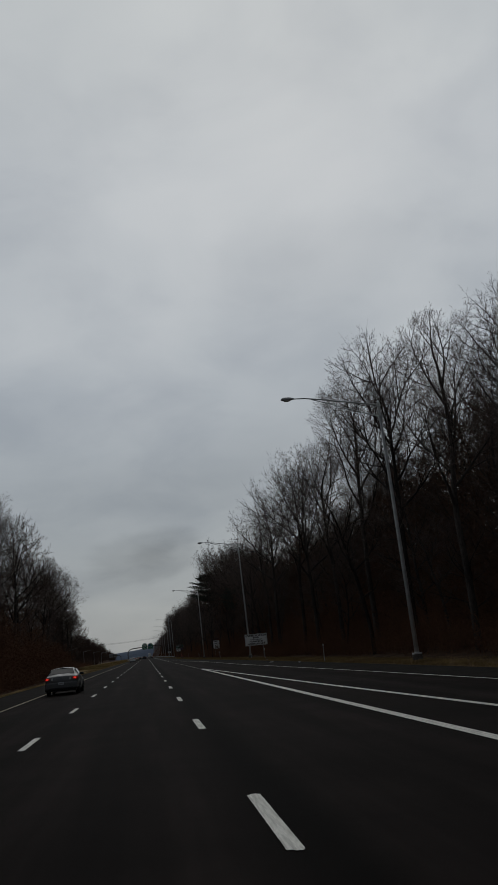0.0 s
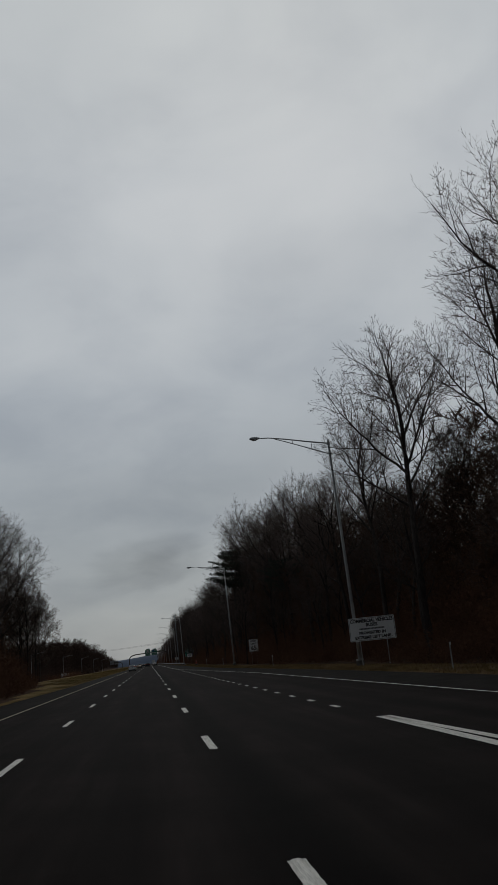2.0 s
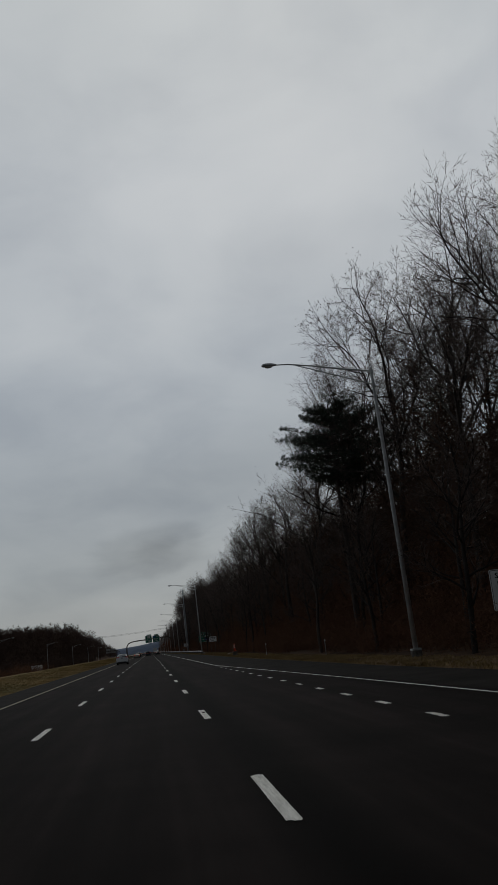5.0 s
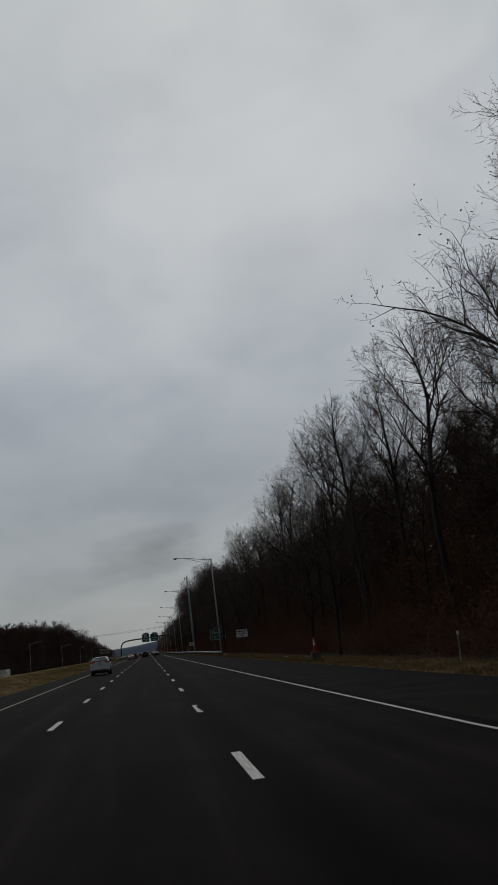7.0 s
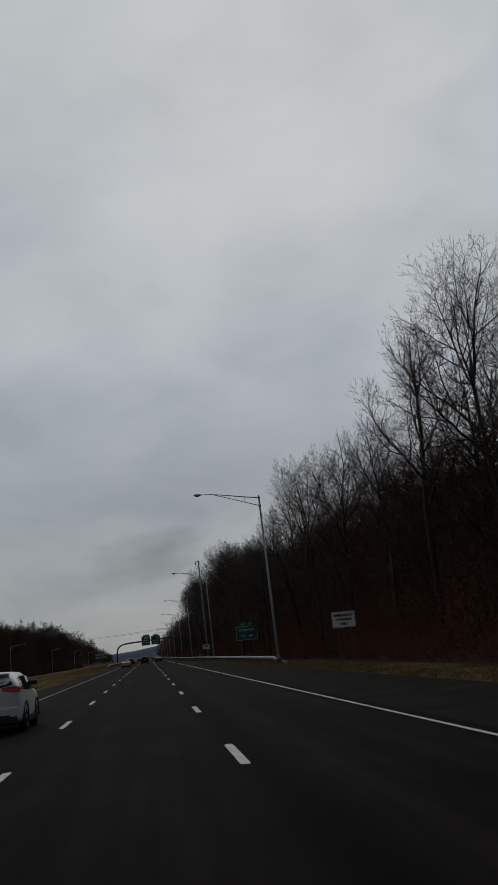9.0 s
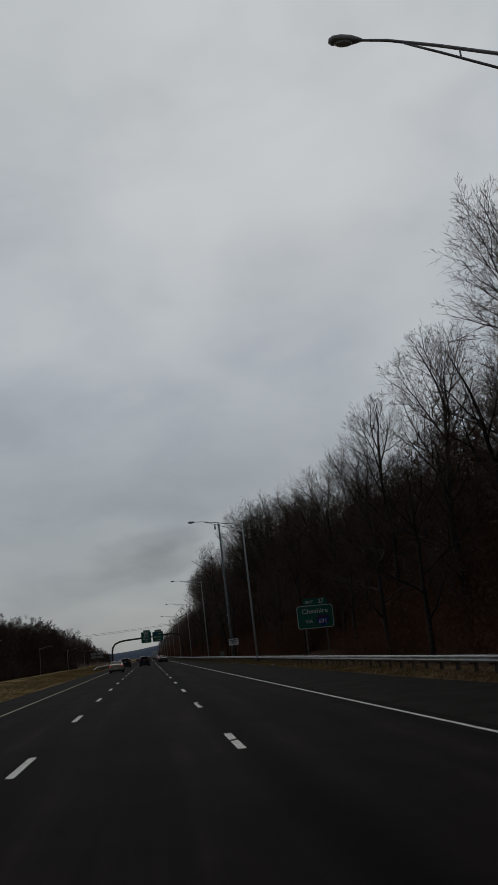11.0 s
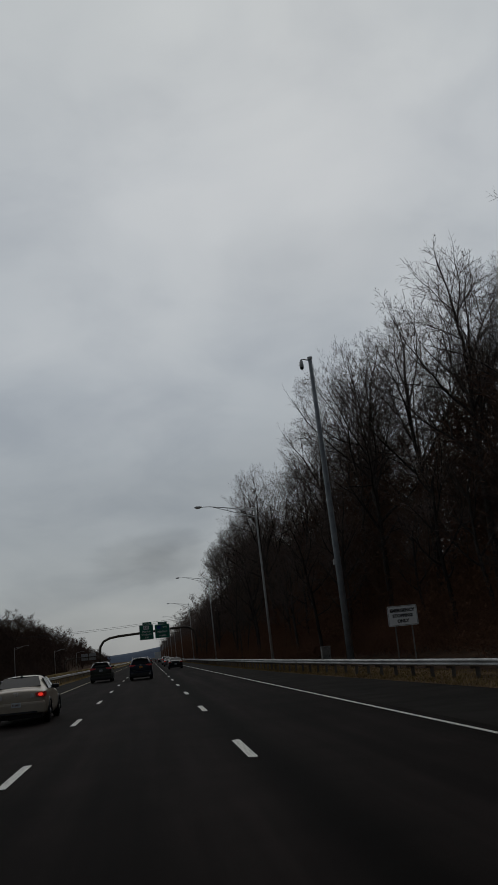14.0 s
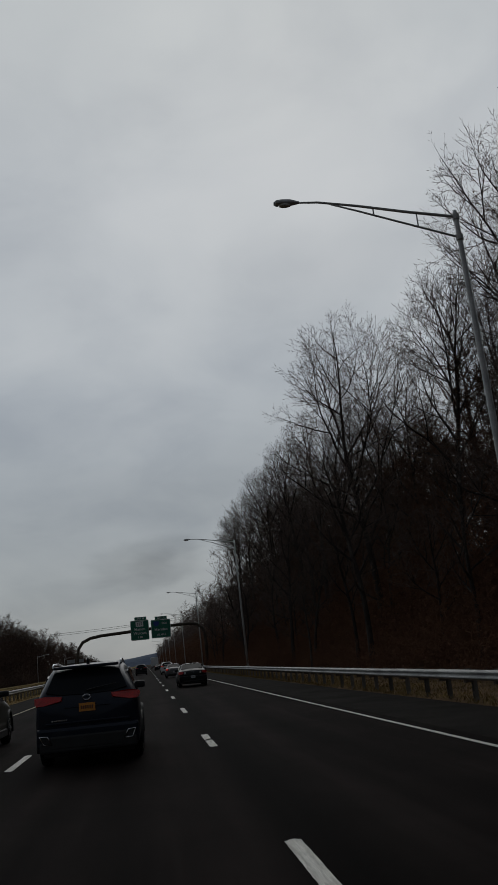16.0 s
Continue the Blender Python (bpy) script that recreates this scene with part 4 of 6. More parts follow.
def build_hillside_brush():
    """Dense low growth on the slope beyond the opposite carriageway."""
    rng = random.Random(41)
    kinds = [thicket_mesh(s, 14.0, 9.0, 8.0, 220, 0.22, 8, HILL_TWIG) for s in (11, 12)]
    for x, more in ((-52.0, 1.0), (-57.0, 1.25), (-63.0, 1.5)):
        y = 372.0
        while y < 1000:
            ob = new("undergrowth", rng.choice(kinds))
            ob.matrix_basis = pose(x, y, ground_height(x - 3, y + 13) - 0.3, 0, 10, 0) @ Matrix.Diagonal((-1, 2.0, more * rng.uniform(0.9, 1.15), 1))
            tagged(ob, "brown leafless brush on the far hillside", "undergrowth", "brush of the hillside", "stuff")
            y += 26.5


def grass_mesh(seed, length, width, tall, count, mat):
    rng = np.random.default_rng(seed)
    verts, faces = [], []
    for _ in range(count):
        cx, cy = rng.uniform(0, width), rng.uniform(0, length)
        for _ in range(4):
            p = np.array([cx + rng.normal() * 0.07, cy + rng.normal() * 0.07, -0.03])
            h = tall * rng.uniform(0.3, 1.0)
            t = p + np.array([rng.normal() * 0.5 * h, rng.normal() * 0.5 * h, h])
            a = rng.uniform(0, math.pi)
            s = np.array([math.cos(a), math.sin(a), 0]) * 0.016
            o = len(verts)
            verts += [p - s, p + s, t]
            faces.append((o, o + 1, o + 2))
    return mesh_of("grass", verts, faces, mat)


def build_grass():
    rng = random.Random(3)
    verge = [grass_mesh(s, 12.0, 3.4, 0.14, 900, STRAW) for s in (1, 2, 3)]
    median = [grass_mesh(s, 15.0, 6.0, 0.07, 1500, GREEN_STRAW) for s in (5, 6)]
    y = 10.0
    while y < 640:
        ob = new("grass", rng.choice(verge))
        slope = math.degrees(math.atan2(lerp_table(PAVE_RIGHT, y + 12) - lerp_table(PAVE_RIGHT, y), 12.0))
        ob.matrix_basis = pose(lerp_table(PAVE_RIGHT, y) + 0.08, y, 0.02, 0, 0, -slope)
        tagged(ob, "dry straw-coloured grass along the outer verge", "grass", "verge grass", "stuff")
        y += 11.6 if y < 470 else 12.0
    y = 20.0
    while y < 640:
        ob = new("grass", rng.choice(median))
        edge = lerp_table(MEDIAN_EDGE, y + 4)
        wide = min(max((edge - lerp_table(MEDIAN_BRUSH, y + 4)) / 6.5, 0.16), 1.0)
        g0, g1 = ground_height(edge - 6 * wide, y + 7), ground_height(edge - 0.3, y + 7)
        ob.matrix_basis = pose(edge - 6.05 * wide, y, g0, 0, math.degrees(math.atan2(g0 - g1, 6.0 * wide)), 0) @ Matrix.Diagonal((wide, 1, 1, 1))
        tagged(ob, "dull green and straw median grass", "grass", "median grass", "stuff")
        y += 14.6


# ---- street furniture ----
def build_street_lamp():
    """Tapered pole on a concrete foot with a trussed arm towards the road and a cobra head."""
    lamp = thing("street_lamp", "tall grey steel street lamp with a trussed arm", "street lamp", pose(0, 0, -200), "lamps along the highway")
    h = 14.3
    part("pole", tubes("pole", [([(0, 0, 0.5), (0, 0, 7), (0, 0, h), (0, 0, h + 0.12)], [0.13, 0.105, 0.075, 0.055], 12)], STEEL), STEEL, lamp)
    bm = bmesh.new()
    box(bm, -0.22, 0.22, -0.22, 0.22, 0.42, 0.5, 0.01)
    part("base_plate", bm, STEEL, lamp)
    v, f = tube([(0, 0, -0.5), (0, 0, 0.38), (0, 0, 0.42)], [0.29, 0.28, 0.25], 14)
    part("footing", mesh_of("footing", v, f, DARK_CONCRETE), DARK_CONCRETE, lamp, "round concrete footing")
    top = [(0, 0, h - 0.1), (-1.6, 0, h + 0.16), (-3.1, 0, h + 0.44), (-4.3, 0, h + 0.62), (-4.9, 0, h + 0.64)]
    low = [(0, 0, h - 0.80), (-1.6, 0, h - 0.25), (-3.1, 0, h + 0.27), (-3.9, 0, h + 0.53)]
    part("arm", tubes("arm", [(top, [0.05, 0.045, 0.04, 0.035, 0.03], 8)], STEEL), STEEL, lamp)
    part("arm_brace", tubes("arm_brace", [(low, [0.035, 0.033, 0.03, 0.025], 8)], STEEL), STEEL, lamp)
    for x in (-1.25, -2.6):
        zt, zl = np.interp(x, [p[0] for p in top[::-1]], [p[2] for p in top[::-1]]), np.interp(x, [p[0] for p in low[::-1]], [p[2] for p in low[::-1]])
        part("strut", tubes("strut", [([(x, 0, zl), (x, 0, zt)], [0.022, 0.022], 6)], STEEL), STEEL, lamp)
    for z in (h - 0.1, h - 0.80):
        v, f = tube([(0, 0, z - 0.09), (0, 0, z + 0.09)], [0.115, 0.115], 12)
        part("clamp", mesh_of("clamp", v, f, STEEL), STEEL, lamp)
    # cobra head: swelling body, flat below
    verts, faces = [], []
    prof = [(-4.88, 0.045, 0.045), (-5.0, 0.09, 0.08), (-5.15, 0.14, 0.12), (-5.4, 0.165, 0.13), (-5.58, 0.14, 0.11), (-5.66, 0.07, 0.06)]
    for x, w, t in prof:
        for k in range(10):
            a = 2 * math.pi * k / 10
            zz = math.sin(a)
            verts.append((x, w * math.cos(a), h + 0.64 + t * (zz if zz > 0 else zz * 0.55)))
    for i in range(len(prof) - 1):
        for k in range(10):
            a, b = i * 10 + k, i * 10 + (k + 1) % 10
            faces.append((a, b, b + 10, a + 10))
    faces += [tuple(range(9, -1, -1)), tuple(50 + k for k in range(10))]
    head = part("lamp_head", mesh_of("lamp_head", verts, faces, LAMP_GREY, True), LAMP_GREY, lamp, "grey cobra-head luminaire")
    bm = bmesh.new()
    bmesh.ops.create_uvsphere(bm, u_segments=12, v_segments=6, radius=1.0)
    bmesh.ops.scale(bm, vec=(0.21, 0.12, 0.065), verts=bm.verts)
    bmesh.ops.translate(bm, vec=(-5.33, 0, h + 0.575), verts=bm.verts)
    part("lens", bm, LENS, head, "milky glass lens")
    return lamp


def build_lamps():
    proto = build_street_lamp()
    spots = [(15.4, 40.9), (15.0, 117.4), (13.4, 193.0), (11.4, 342.7), (11.4, 418.0), (11.4, 493.7), (11.8, 569.4)] + [(11.6, 569.4 + 75.6 * i) for i in range(1, 8)]
    for x, y in spots:
        tall = 1.11 if 100 < y < 130 else 1.03 if y < 300 else 1.0
        copy_thing(proto, pose(x, y, ground_height(x, y) - 0.12 if y < 300 else 0.0, 0, -1.3, 0) @ Matrix.Diagonal((1, 1, tall, 1)))
    for i in range(5):
        y = 472 + 151 * i
        g = copy_thing(proto, pose(-51.5, y, ground_height(-51.5, y), 0, 0, 180) @ Matrix.Diagonal((1, 1, 0.92, 1)))
        tagged(g, "grey street lamp across the opposite carriageway", group="lamps of the opposite carriageway")
    proto.matrix_basis = pose(11.6, 1174.2, 0.1)


def text_mesh(body, size, mat, bold=0.0):
    cu = bpy.data.curves.new("lettering", "FONT")
    cu.body, cu.size, cu.align_x, cu.align_y, cu.offset = body, size, "CENTER", "CENTER", bold
    cu.resolution_u = 2
    ob = bpy.data.objects.new("lettering", cu)
    scene.collection.objects.link(ob)
    me = bpy.data.meshes.new_from_object(ob.evaluated_get(bpy.context.evaluated_depsgraph_get()))
    bpy.data.objects.remove(ob)
    me.materials.clear()
    me.materials.append(mat)
    return me


def letter(parent, body, x, z, size, mat, bold=0.0, y=-0.012, wide=1.0):
    ob = part("lettering", text_mesh(body, size, mat, bold), mat, parent)
    ob.matrix_basis = pose(x, y, z, 90, 0, 0) @ Matrix.Diagonal((wide, 1, 1, 1))
    return ob


def bars(parent, x0, x1, z, high, count, mat, y=-0.012):
    """Unreadable small writing as a row of short bars."""
    rng = random.Random(count)
    bm = bmesh.new()
    step = (x1 - x0) / count
    for i in range(count):
        if rng.random() < 0.15:
            continue
        box(bm, x0 + i * step, x0 + (i + 0.72) * step, y - 0.001, y + 0.001, z - high / 2, z + high / 2)
    part("writing_bars", bm, mat, parent)


def rounded_panel(w, h, r, t, mat, z0, steps=5):
    """Upright sheet with rounded corners, facing -y, its bottom at z0."""
    pts = []
    for cx, cz, a0 in ((w / 2 - r, r, -90), (w / 2 - r, h - r, 0), (-w / 2 + r, h - r, 90), (-w / 2 + r, r, 180)):
        for i in range(steps + 1):
            a = radians(a0 + 90 * i / steps)
            pts.append((cx + r * math.cos(a), cz + r * math.sin(a)))
    n = len(pts)
    verts = [(x, 0, z0 + z) for x, z in pts] + [(x, t, z0 + z) for x, z in pts]
    faces = [tuple(range(n)), tuple(range(2 * n - 1, n - 1, -1))] + [(i, i + n, (i + 1) % n + n, (i + 1) % n) for i in range(n)]
    return mesh_of("panel", verts, faces, mat), pts


def border(parent, w, h, r, inset, width, z0, mat, y=-0.008):
    _, outer = rounded_panel(w - 2 * inset, h - 2 * inset, r, 0.01, mat, 0)
    _, inner = rounded_panel(w - 2 * (inset + width), h - 2 * (inset + width), max(r - width, 0.01), 0.01, mat, 0)
    n = len(outer)
    verts = [(x, y, z0 + inset + z) for x, z in outer] + [(x, y, z0 + inset + width + z) for x, z in inner]
    faces = [(i, (i + 1) % n, (i + 1) % n + n, i + n) for i in range(n)]
    part("border", mesh_of("border", verts, faces, mat), mat, parent)


def sign_post(parent, x, z1, mat=STEEL, w=0.06, y=0.03, z0=-0.5):
    bm = bmesh.new()
    box(bm, x - w / 2, x + w / 2, y, y + 0.012, z0, z1)
    box(bm, x - w / 2, x - w / 2 + 0.012, y, y + w, z0, z1)
    box(bm, x + w / 2 - 0.012, x + w / 2, y, y + w, z0, z1)
    part("post", bm, mat, parent)


def build_signs():
    # lane restriction sign
    s = thing("road_sign", "white rectangular lane restriction sign with black writing on steel posts", "road sign", pose(15.8, 116.2, 0.0, 0, 0, -16), "roadside signs")
    me, _ = rounded_panel(3.1, 1.55, 0.08, 0.02, WHITE_SHEET, 1.62)
    panel = part("panel", me, WHITE_SHEET, s)
    border(s, 3.1, 1.55, 0.07, 0.04, 0.025, 1.62, BLACK_INK)
    letter(s, "COMMERCIAL VEHICLES", 0, 2.94, 0.31, BLACK_INK, 0.013, wide=0.86)
    letter(s, "BUSES", 0, 2.66, 0.29, BLACK_INK, 0.013)
    bars(s, -0.85, 0.85, 2.41, 0.10, 18, BLACK_INK)
    letter(s, "PROHIBITED IN", 0, 2.14, 0.26, BLACK_INK, 0.012)
    letter(s, "EXTREME LEFT LANE", 0, 1.84, 0.26, BLACK_INK, 0.012)
    for x in (-0.9, 0.9):
        sign_post(s, x, 3.1)
    # speed limit
    s = thing("road_sign", "white speed limit sign on two posts before the wood", "road sign", pose(15.75, 186.5, 0.0, 0, 0, -6), "roadside signs")
    me, _ = rounded_panel(1.32, 1.72, 0.07, 0.02, WHITE_SHEET, 1.75)
    part("panel", me, WHITE_SHEET, s)
    border(s, 1.32, 1.72, 0.06, 0.03, 0.02, 1.75, BLACK_INK)
    letter(s, "SPEED", 0, 3.2, 0.32, BLACK_INK, 0.008)
    letter(s, "LIMIT", 0, 2.84, 0.32, BLACK_INK, 0.008)
    letter(s, "65", 0, 2.23, 0.80, BLACK_INK, 0.02)
    for x in (-0.35, 0.35):
        sign_post(s, x, 3.4)
    # emergency stopping signs
    for x, y, z, turn in ((12.35, 320.2, 0.0, -8), (12.48, 454.1, -0.2, -8)):
        s = thing("road_sign", "white emergency stopping sign on two posts beside the shoulder", "road sign", pose(x, y, z, 0, 0, turn), "roadside signs")
        me, _ = rounded_panel(1.42, 0.95, 0.06, 0.02, WHITE_SHEET, 2.2)
        part("panel", me, WHITE_SHEET, s)
        border(s, 1.42, 0.95, 0.05, 0.025, 0.016, 2.2, BLACK_INK)
        for k, line in enumerate(("EMERGENCY", "STOPPING", "ONLY")):
            letter(s, line, 0, 2.92 - 0.25 * k, 0.205, BLACK_INK, 0.012)
        for px in (-0.4, 0.4):
            sign_post(s, px, 3.2, POST_STEEL)
    # green guide sign
    s = thing("guide_sign", "green guide sign with exit tab on steel posts", "road sign", pose(16.3, 410.0, 0.0, 0, 0, -4), "roadside signs")
    w, h, z0 = 3.5, 2.2, 2.68
    me, _ = rounded_panel(w, h, 0.3, 0.04, GREEN_SHEET, z0)
    part("panel", me, GREEN_SHEET, s)
    border(s, w, h, 0.27, 0.03, 0.06, z0, WHITE_INK)
    me, _ = rounded_panel(2.3, 0.62, 0.06, 0.04, GREEN_SHEET, z0 + h + 0.01)
    tab = part("exit_tab", me, GREEN_SHEET, s, "small green exit tab")
    tab.location = (0.1, 0, 0)
    letter(s, "EXIT", -0.45, z0 + h + 0.28, 0.36, WHITE_INK, 0.004)
    letter(s, "27", 0.66, z0 + h + 0.31, 0.56, WHITE_INK, 0.006)
    letter(s, "Cheshire", 0, z0 + 1.62, 0.62, WHITE_INK, 0.006, wide=1.12)
    letter(s, "VIA", -0.62, z0 + 0.68, 0.46, WHITE_INK, 0.004)
    shield = [(-0.55, 0.42), (-0.3, 0.5), (0, 0.44), (0.3, 0.5), (0.55, 0.42), (0.6, 0.1), (0.5, -0.25), (0, -0.55), (-0.5, -0.25), (-0.6, 0.1)]
    part("shield", mesh_of("shield", [(0.68 + x, -0.010, z0 + 0.72 + z) for x, z in shield], [tuple(range(10))], BLUE_INK), BLUE_INK, s, "blue route shield")
    part("shield_band", mesh_of("shield_band", [(0.68 - 0.55, -0.013, z0 + 1.02), (0.68 + 0.55, -0.013, z0 + 1.02), (0.68 + 0.55, -0.013, z0 + 1.13), (0.68 - 0.55, -0.013, z0 + 1.13)],
                                [(0, 1, 2, 3)], DARK_RED_INK), DARK_RED_INK, s, "red band of the shield")
    letter(s, "691", 0.68, z0 + 0.62, 0.6, WHITE_INK, 0.006, y=-0.016, wide=0.95)
    for x in (-1.0, 1.0):
        sign_post(s, x, 5.0, POST_STEEL, 0.13, 0.05)
    # small marker posts
    for x, y, hh in ((13.8, 59, 1.25), (14.2, 96, 1.2), (13.4, 150, 1.15), (13.6, 216.9, 1.15), (12.2, 241, 1.2)):
        m = thing("marker_post", "thin delineator post with a pale reflector", "marker post", pose(x, y, 0), "delineator posts")
        sign_post(m, 0, hh, STEEL, 0.05)
        part("reflector", boxes((-0.045, 0.045, -0.006, 0.02, hh - 0.14, hh), bevel=0.004), WHITE_INK, m)


def build_gantry():
    """Bent steel tube over the carriageway with two green panels."""
    y = 645.0
    g = thing("sign_gantry", "dark steel arched gantry carrying two green overhead signs", "sign gantry", pose(0, y, 0))
    pts = [(-12.0, 0, 0.0), (-12.0, 0, 4.0), (-11.75, 0, 5.6), (-10.9, 0, 6.8), (-9.4, 0, 7.45), (-7.3, 0, 7.75), (0, 0, 8.1), (6, 0, 8.5), (9.5, 0, 8.62), (11.0, 0, 8.35), (12.0, 0, 7.6), (12.4, 0, 6.5),
           (12.5, 0, 5.0), (12.5, 0, 0.0)]
    part("arch", tubes("arch", [(pts, [0.3] * len(pts), 12)], RUST), RUST, g)
    for x in (-12.0, 12.5):
        v, f = tube([(x, 0, -0.3), (x, 0, 0.35)], [0.55, 0.5], 14)
        part("footing", mesh_of("footing", v, f, CONCRETE), CONCRETE, g, "round concrete footing")
    for x0, w, z0, h, tab_x, lines in ((0.0, 3.5, 6.25, 3.75, 0.25, "a"), (4.05, 3.75, 6.35, 3.45, 0.1, "b")):
        panel = part("sign_panel", rounded_panel(w, h, 0.2, 0.06, GREEN_SHEET, z0)[0], GREEN_SHEET, g, "green overhead guide panel")
        panel.location = (x0, -0.45, 0)
        border(panel, w, h, 0.18, 0.03, 0.06, z0, WHITE_INK, -0.008)
        part("exit_tab", rounded_panel(2.3, 0.6, 0.05, 0.06, GREEN_SHEET, z0 + h + 0.01)[0], GREEN_SHEET, panel, "green exit tab").location = (tab_x, 0, 0)
        letter(panel, "EXIT 28" if lines == "a" else "EXIT 27", tab_x, z0 + h + 0.3, 0.42, WHITE_INK, 0.004)
        if lines == "a":
            part("route_plate", boxes((-0.72, 0.72, -0.02, -0.008, z0 + 2.55, z0 + 3.5)), WHITE_INK, panel, "white route plate")
            letter(panel, "322", 0, z0 + 3.03, 0.75, BLACK_INK, 0.02, y=-0.026)
            letter(panel, "Marion", 0, z0 + 2.05, 0.72, WHITE_INK, 0.008)
            letter(panel, "Wolcott", 0, z0 + 1.30, 0.72, WHITE_INK, 0.008)
            letter(panel, "1 MI", 0, z0 + 0.55, 0.55, WHITE_INK, 0.008)
        else:
            part("shield", mesh_of("shield", [(-0.85 + x * 0.9, -0.010, z0 + 2.7 + z) for x, z in [(-0.55, 0.42), (0, 0.46), (0.55, 0.42), (0.6, 0.1), (0.5, -0.25), (0, -0.5), (-0.5, -0.25), (-0.6, 0.1)]],
                                   [tuple(range(8))], BLUE_INK), BLUE_INK, panel, "blue route shield")
            letter(panel, "EAST", 0.75, z0 + 2.7, 0.5, WHITE_INK, 0.008)
            letter(panel, "Meriden", 0, z0 + 1.6, 0.75, WHITE_INK, 0.008)
            letter(panel, "1/2 MILE", 0, z0 + 0.6, 0.5, WHITE_INK, 0.008)
        for bx in (-1.1, 1.1):
            part("bracket", boxes((bx - 0.06, bx + 0.06, 0.06, 0.2, z0 + 0.3, z0 + h - 0.2)), RUST, panel)
    # gantry of the opposite carriageway, seen from behind
    g = thing("sign_gantry", "small arched gantry over the opposite carriageway seen from behind", "sign gantry", pose(-34, 900, -2.6))
    pts = [(-10, 0, 0), (-10, 0, 5), (-9.6, 0, 6.4), (-8.4, 0, 7.3), (-6, 0, 7.7), (6, 0, 7.9), (8.6, 0, 7.5), (9.7, 0, 6.5), (10, 0, 5), (10, 0, 0)]
    part("arch", tubes("arch", [(pts, [0.26] * len(pts), 10)], RUST), RUST, g)
    for x0 in (0.5, 4.6):
        part("sign_panel", boxes((x0 - 1.8, x0 + 1.8, 0.35, 0.42, 6.2, 9.6), bevel=0.02), SIGN_BACK, g, "bare aluminium sign back")


def build_camera_mast():
    m = thing("camera_mast", "tall pale steel mast with a traffic camera on a short arm", "camera mast", pose(14.05, 473.4, 0.1, 0, -1.3, 0))
    part("mast", tubes("mast", [([(0, 0, 0.0), (0, 0, 8), (0, 0, 16), (0, 0, 21.9)], [0.25, 0.215, 0.18, 0.145], 14)], MAST_STEEL), MAST_STEEL, m)
    v, f = tube([(0, 0, 21.88), (0, 0, 22.05)], [0.19, 0.19], 14)
    part("cap", mesh_of("cap", v, f, STEEL), STEEL, m)
    part("arm", tubes("arm", [([(-0.05, 0, 21.8), (-0.5, 0, 21.92), (-0.68, 0, 21.9)], [0.045, 0.045, 0.04], 8)], STEEL), STEEL, m)
    cam_part = part("dome_camera", tubes("dome_camera", [([(-0.68, 0, 21.9), (-0.68, 0, 21.72), (-0.68, 0, 21.5), (-0.68, 0, 21.3)], [0.05, 0.13, 0.16, 0.15], 12)], LAMP_GREY), LAMP_GREY, m, "grey camera housing")
    bm = bmesh.new()
    bmesh.ops.create_uvsphere(bm, u_segments=12, v_segments=8, radius=0.145)
    bmesh.ops.translate(bm, vec=(-0.68, 0, 21.27), verts=bm.verts)
    part("dome", bm, GLASS, cam_part, "smoked glass dome")
    part("junction_box", boxes((-0.33, -0.15, -0.14, 0.14, 6.7, 7.05), bevel=0.02), LAMP_GREY, m, "small grey junction box")
    part("base_plate", boxes((-0.42, 0.42, -0.42, 0.42, -0.25, 0.04), bevel=0.02), CONCRETE, m)
    c = thing("utility_cabinet", "dull dark grey utility cabinet behind the guardrail", "cabinet", pose(12.25, 473.0, 0.05))
    part("body", boxes((-0.30, 0.30, -0.26, 0.26, 0.0, 1.16), bevel=0.03), CONCRETE, c)
    part("lid", boxes((-0.32, 0.32, -0.28, 0.28, 1.16, 1.25), bevel=0.04), CONCRETE, c)
    part("door", boxes((-0.25, 0.25, -0.285, -0.26, 0.12, 1.08), bevel=0.008), CONCRETE, c)
    part("handle", boxes((0.16, 0.20, -0.31, -0.28, 0.5, 0.66), bevel=0.008), BLACK_TRIM, c)


RAIL = [(341, 11.95), (344, 11.6), (350, 11.5), (425, 11.4), (438, 10.7), (448, 9.9), (470, 8.75), (500, 8.45), (2000, 8.4)]
W_PROFILE = [(0.0, -0.155), (-0.02, -0.13), (-0.085, -0.10), (-0.085, -0.055), (-0.015, -0.015), (-0.015, 0.015), (-0.085, 0.055), (-0.085, 0.10), (-0.02, 0.13), (0.0, 0.155)]


RAIL_HEIGHT = [(425, 0.46), (448, 0.53), (470, 0.60)]


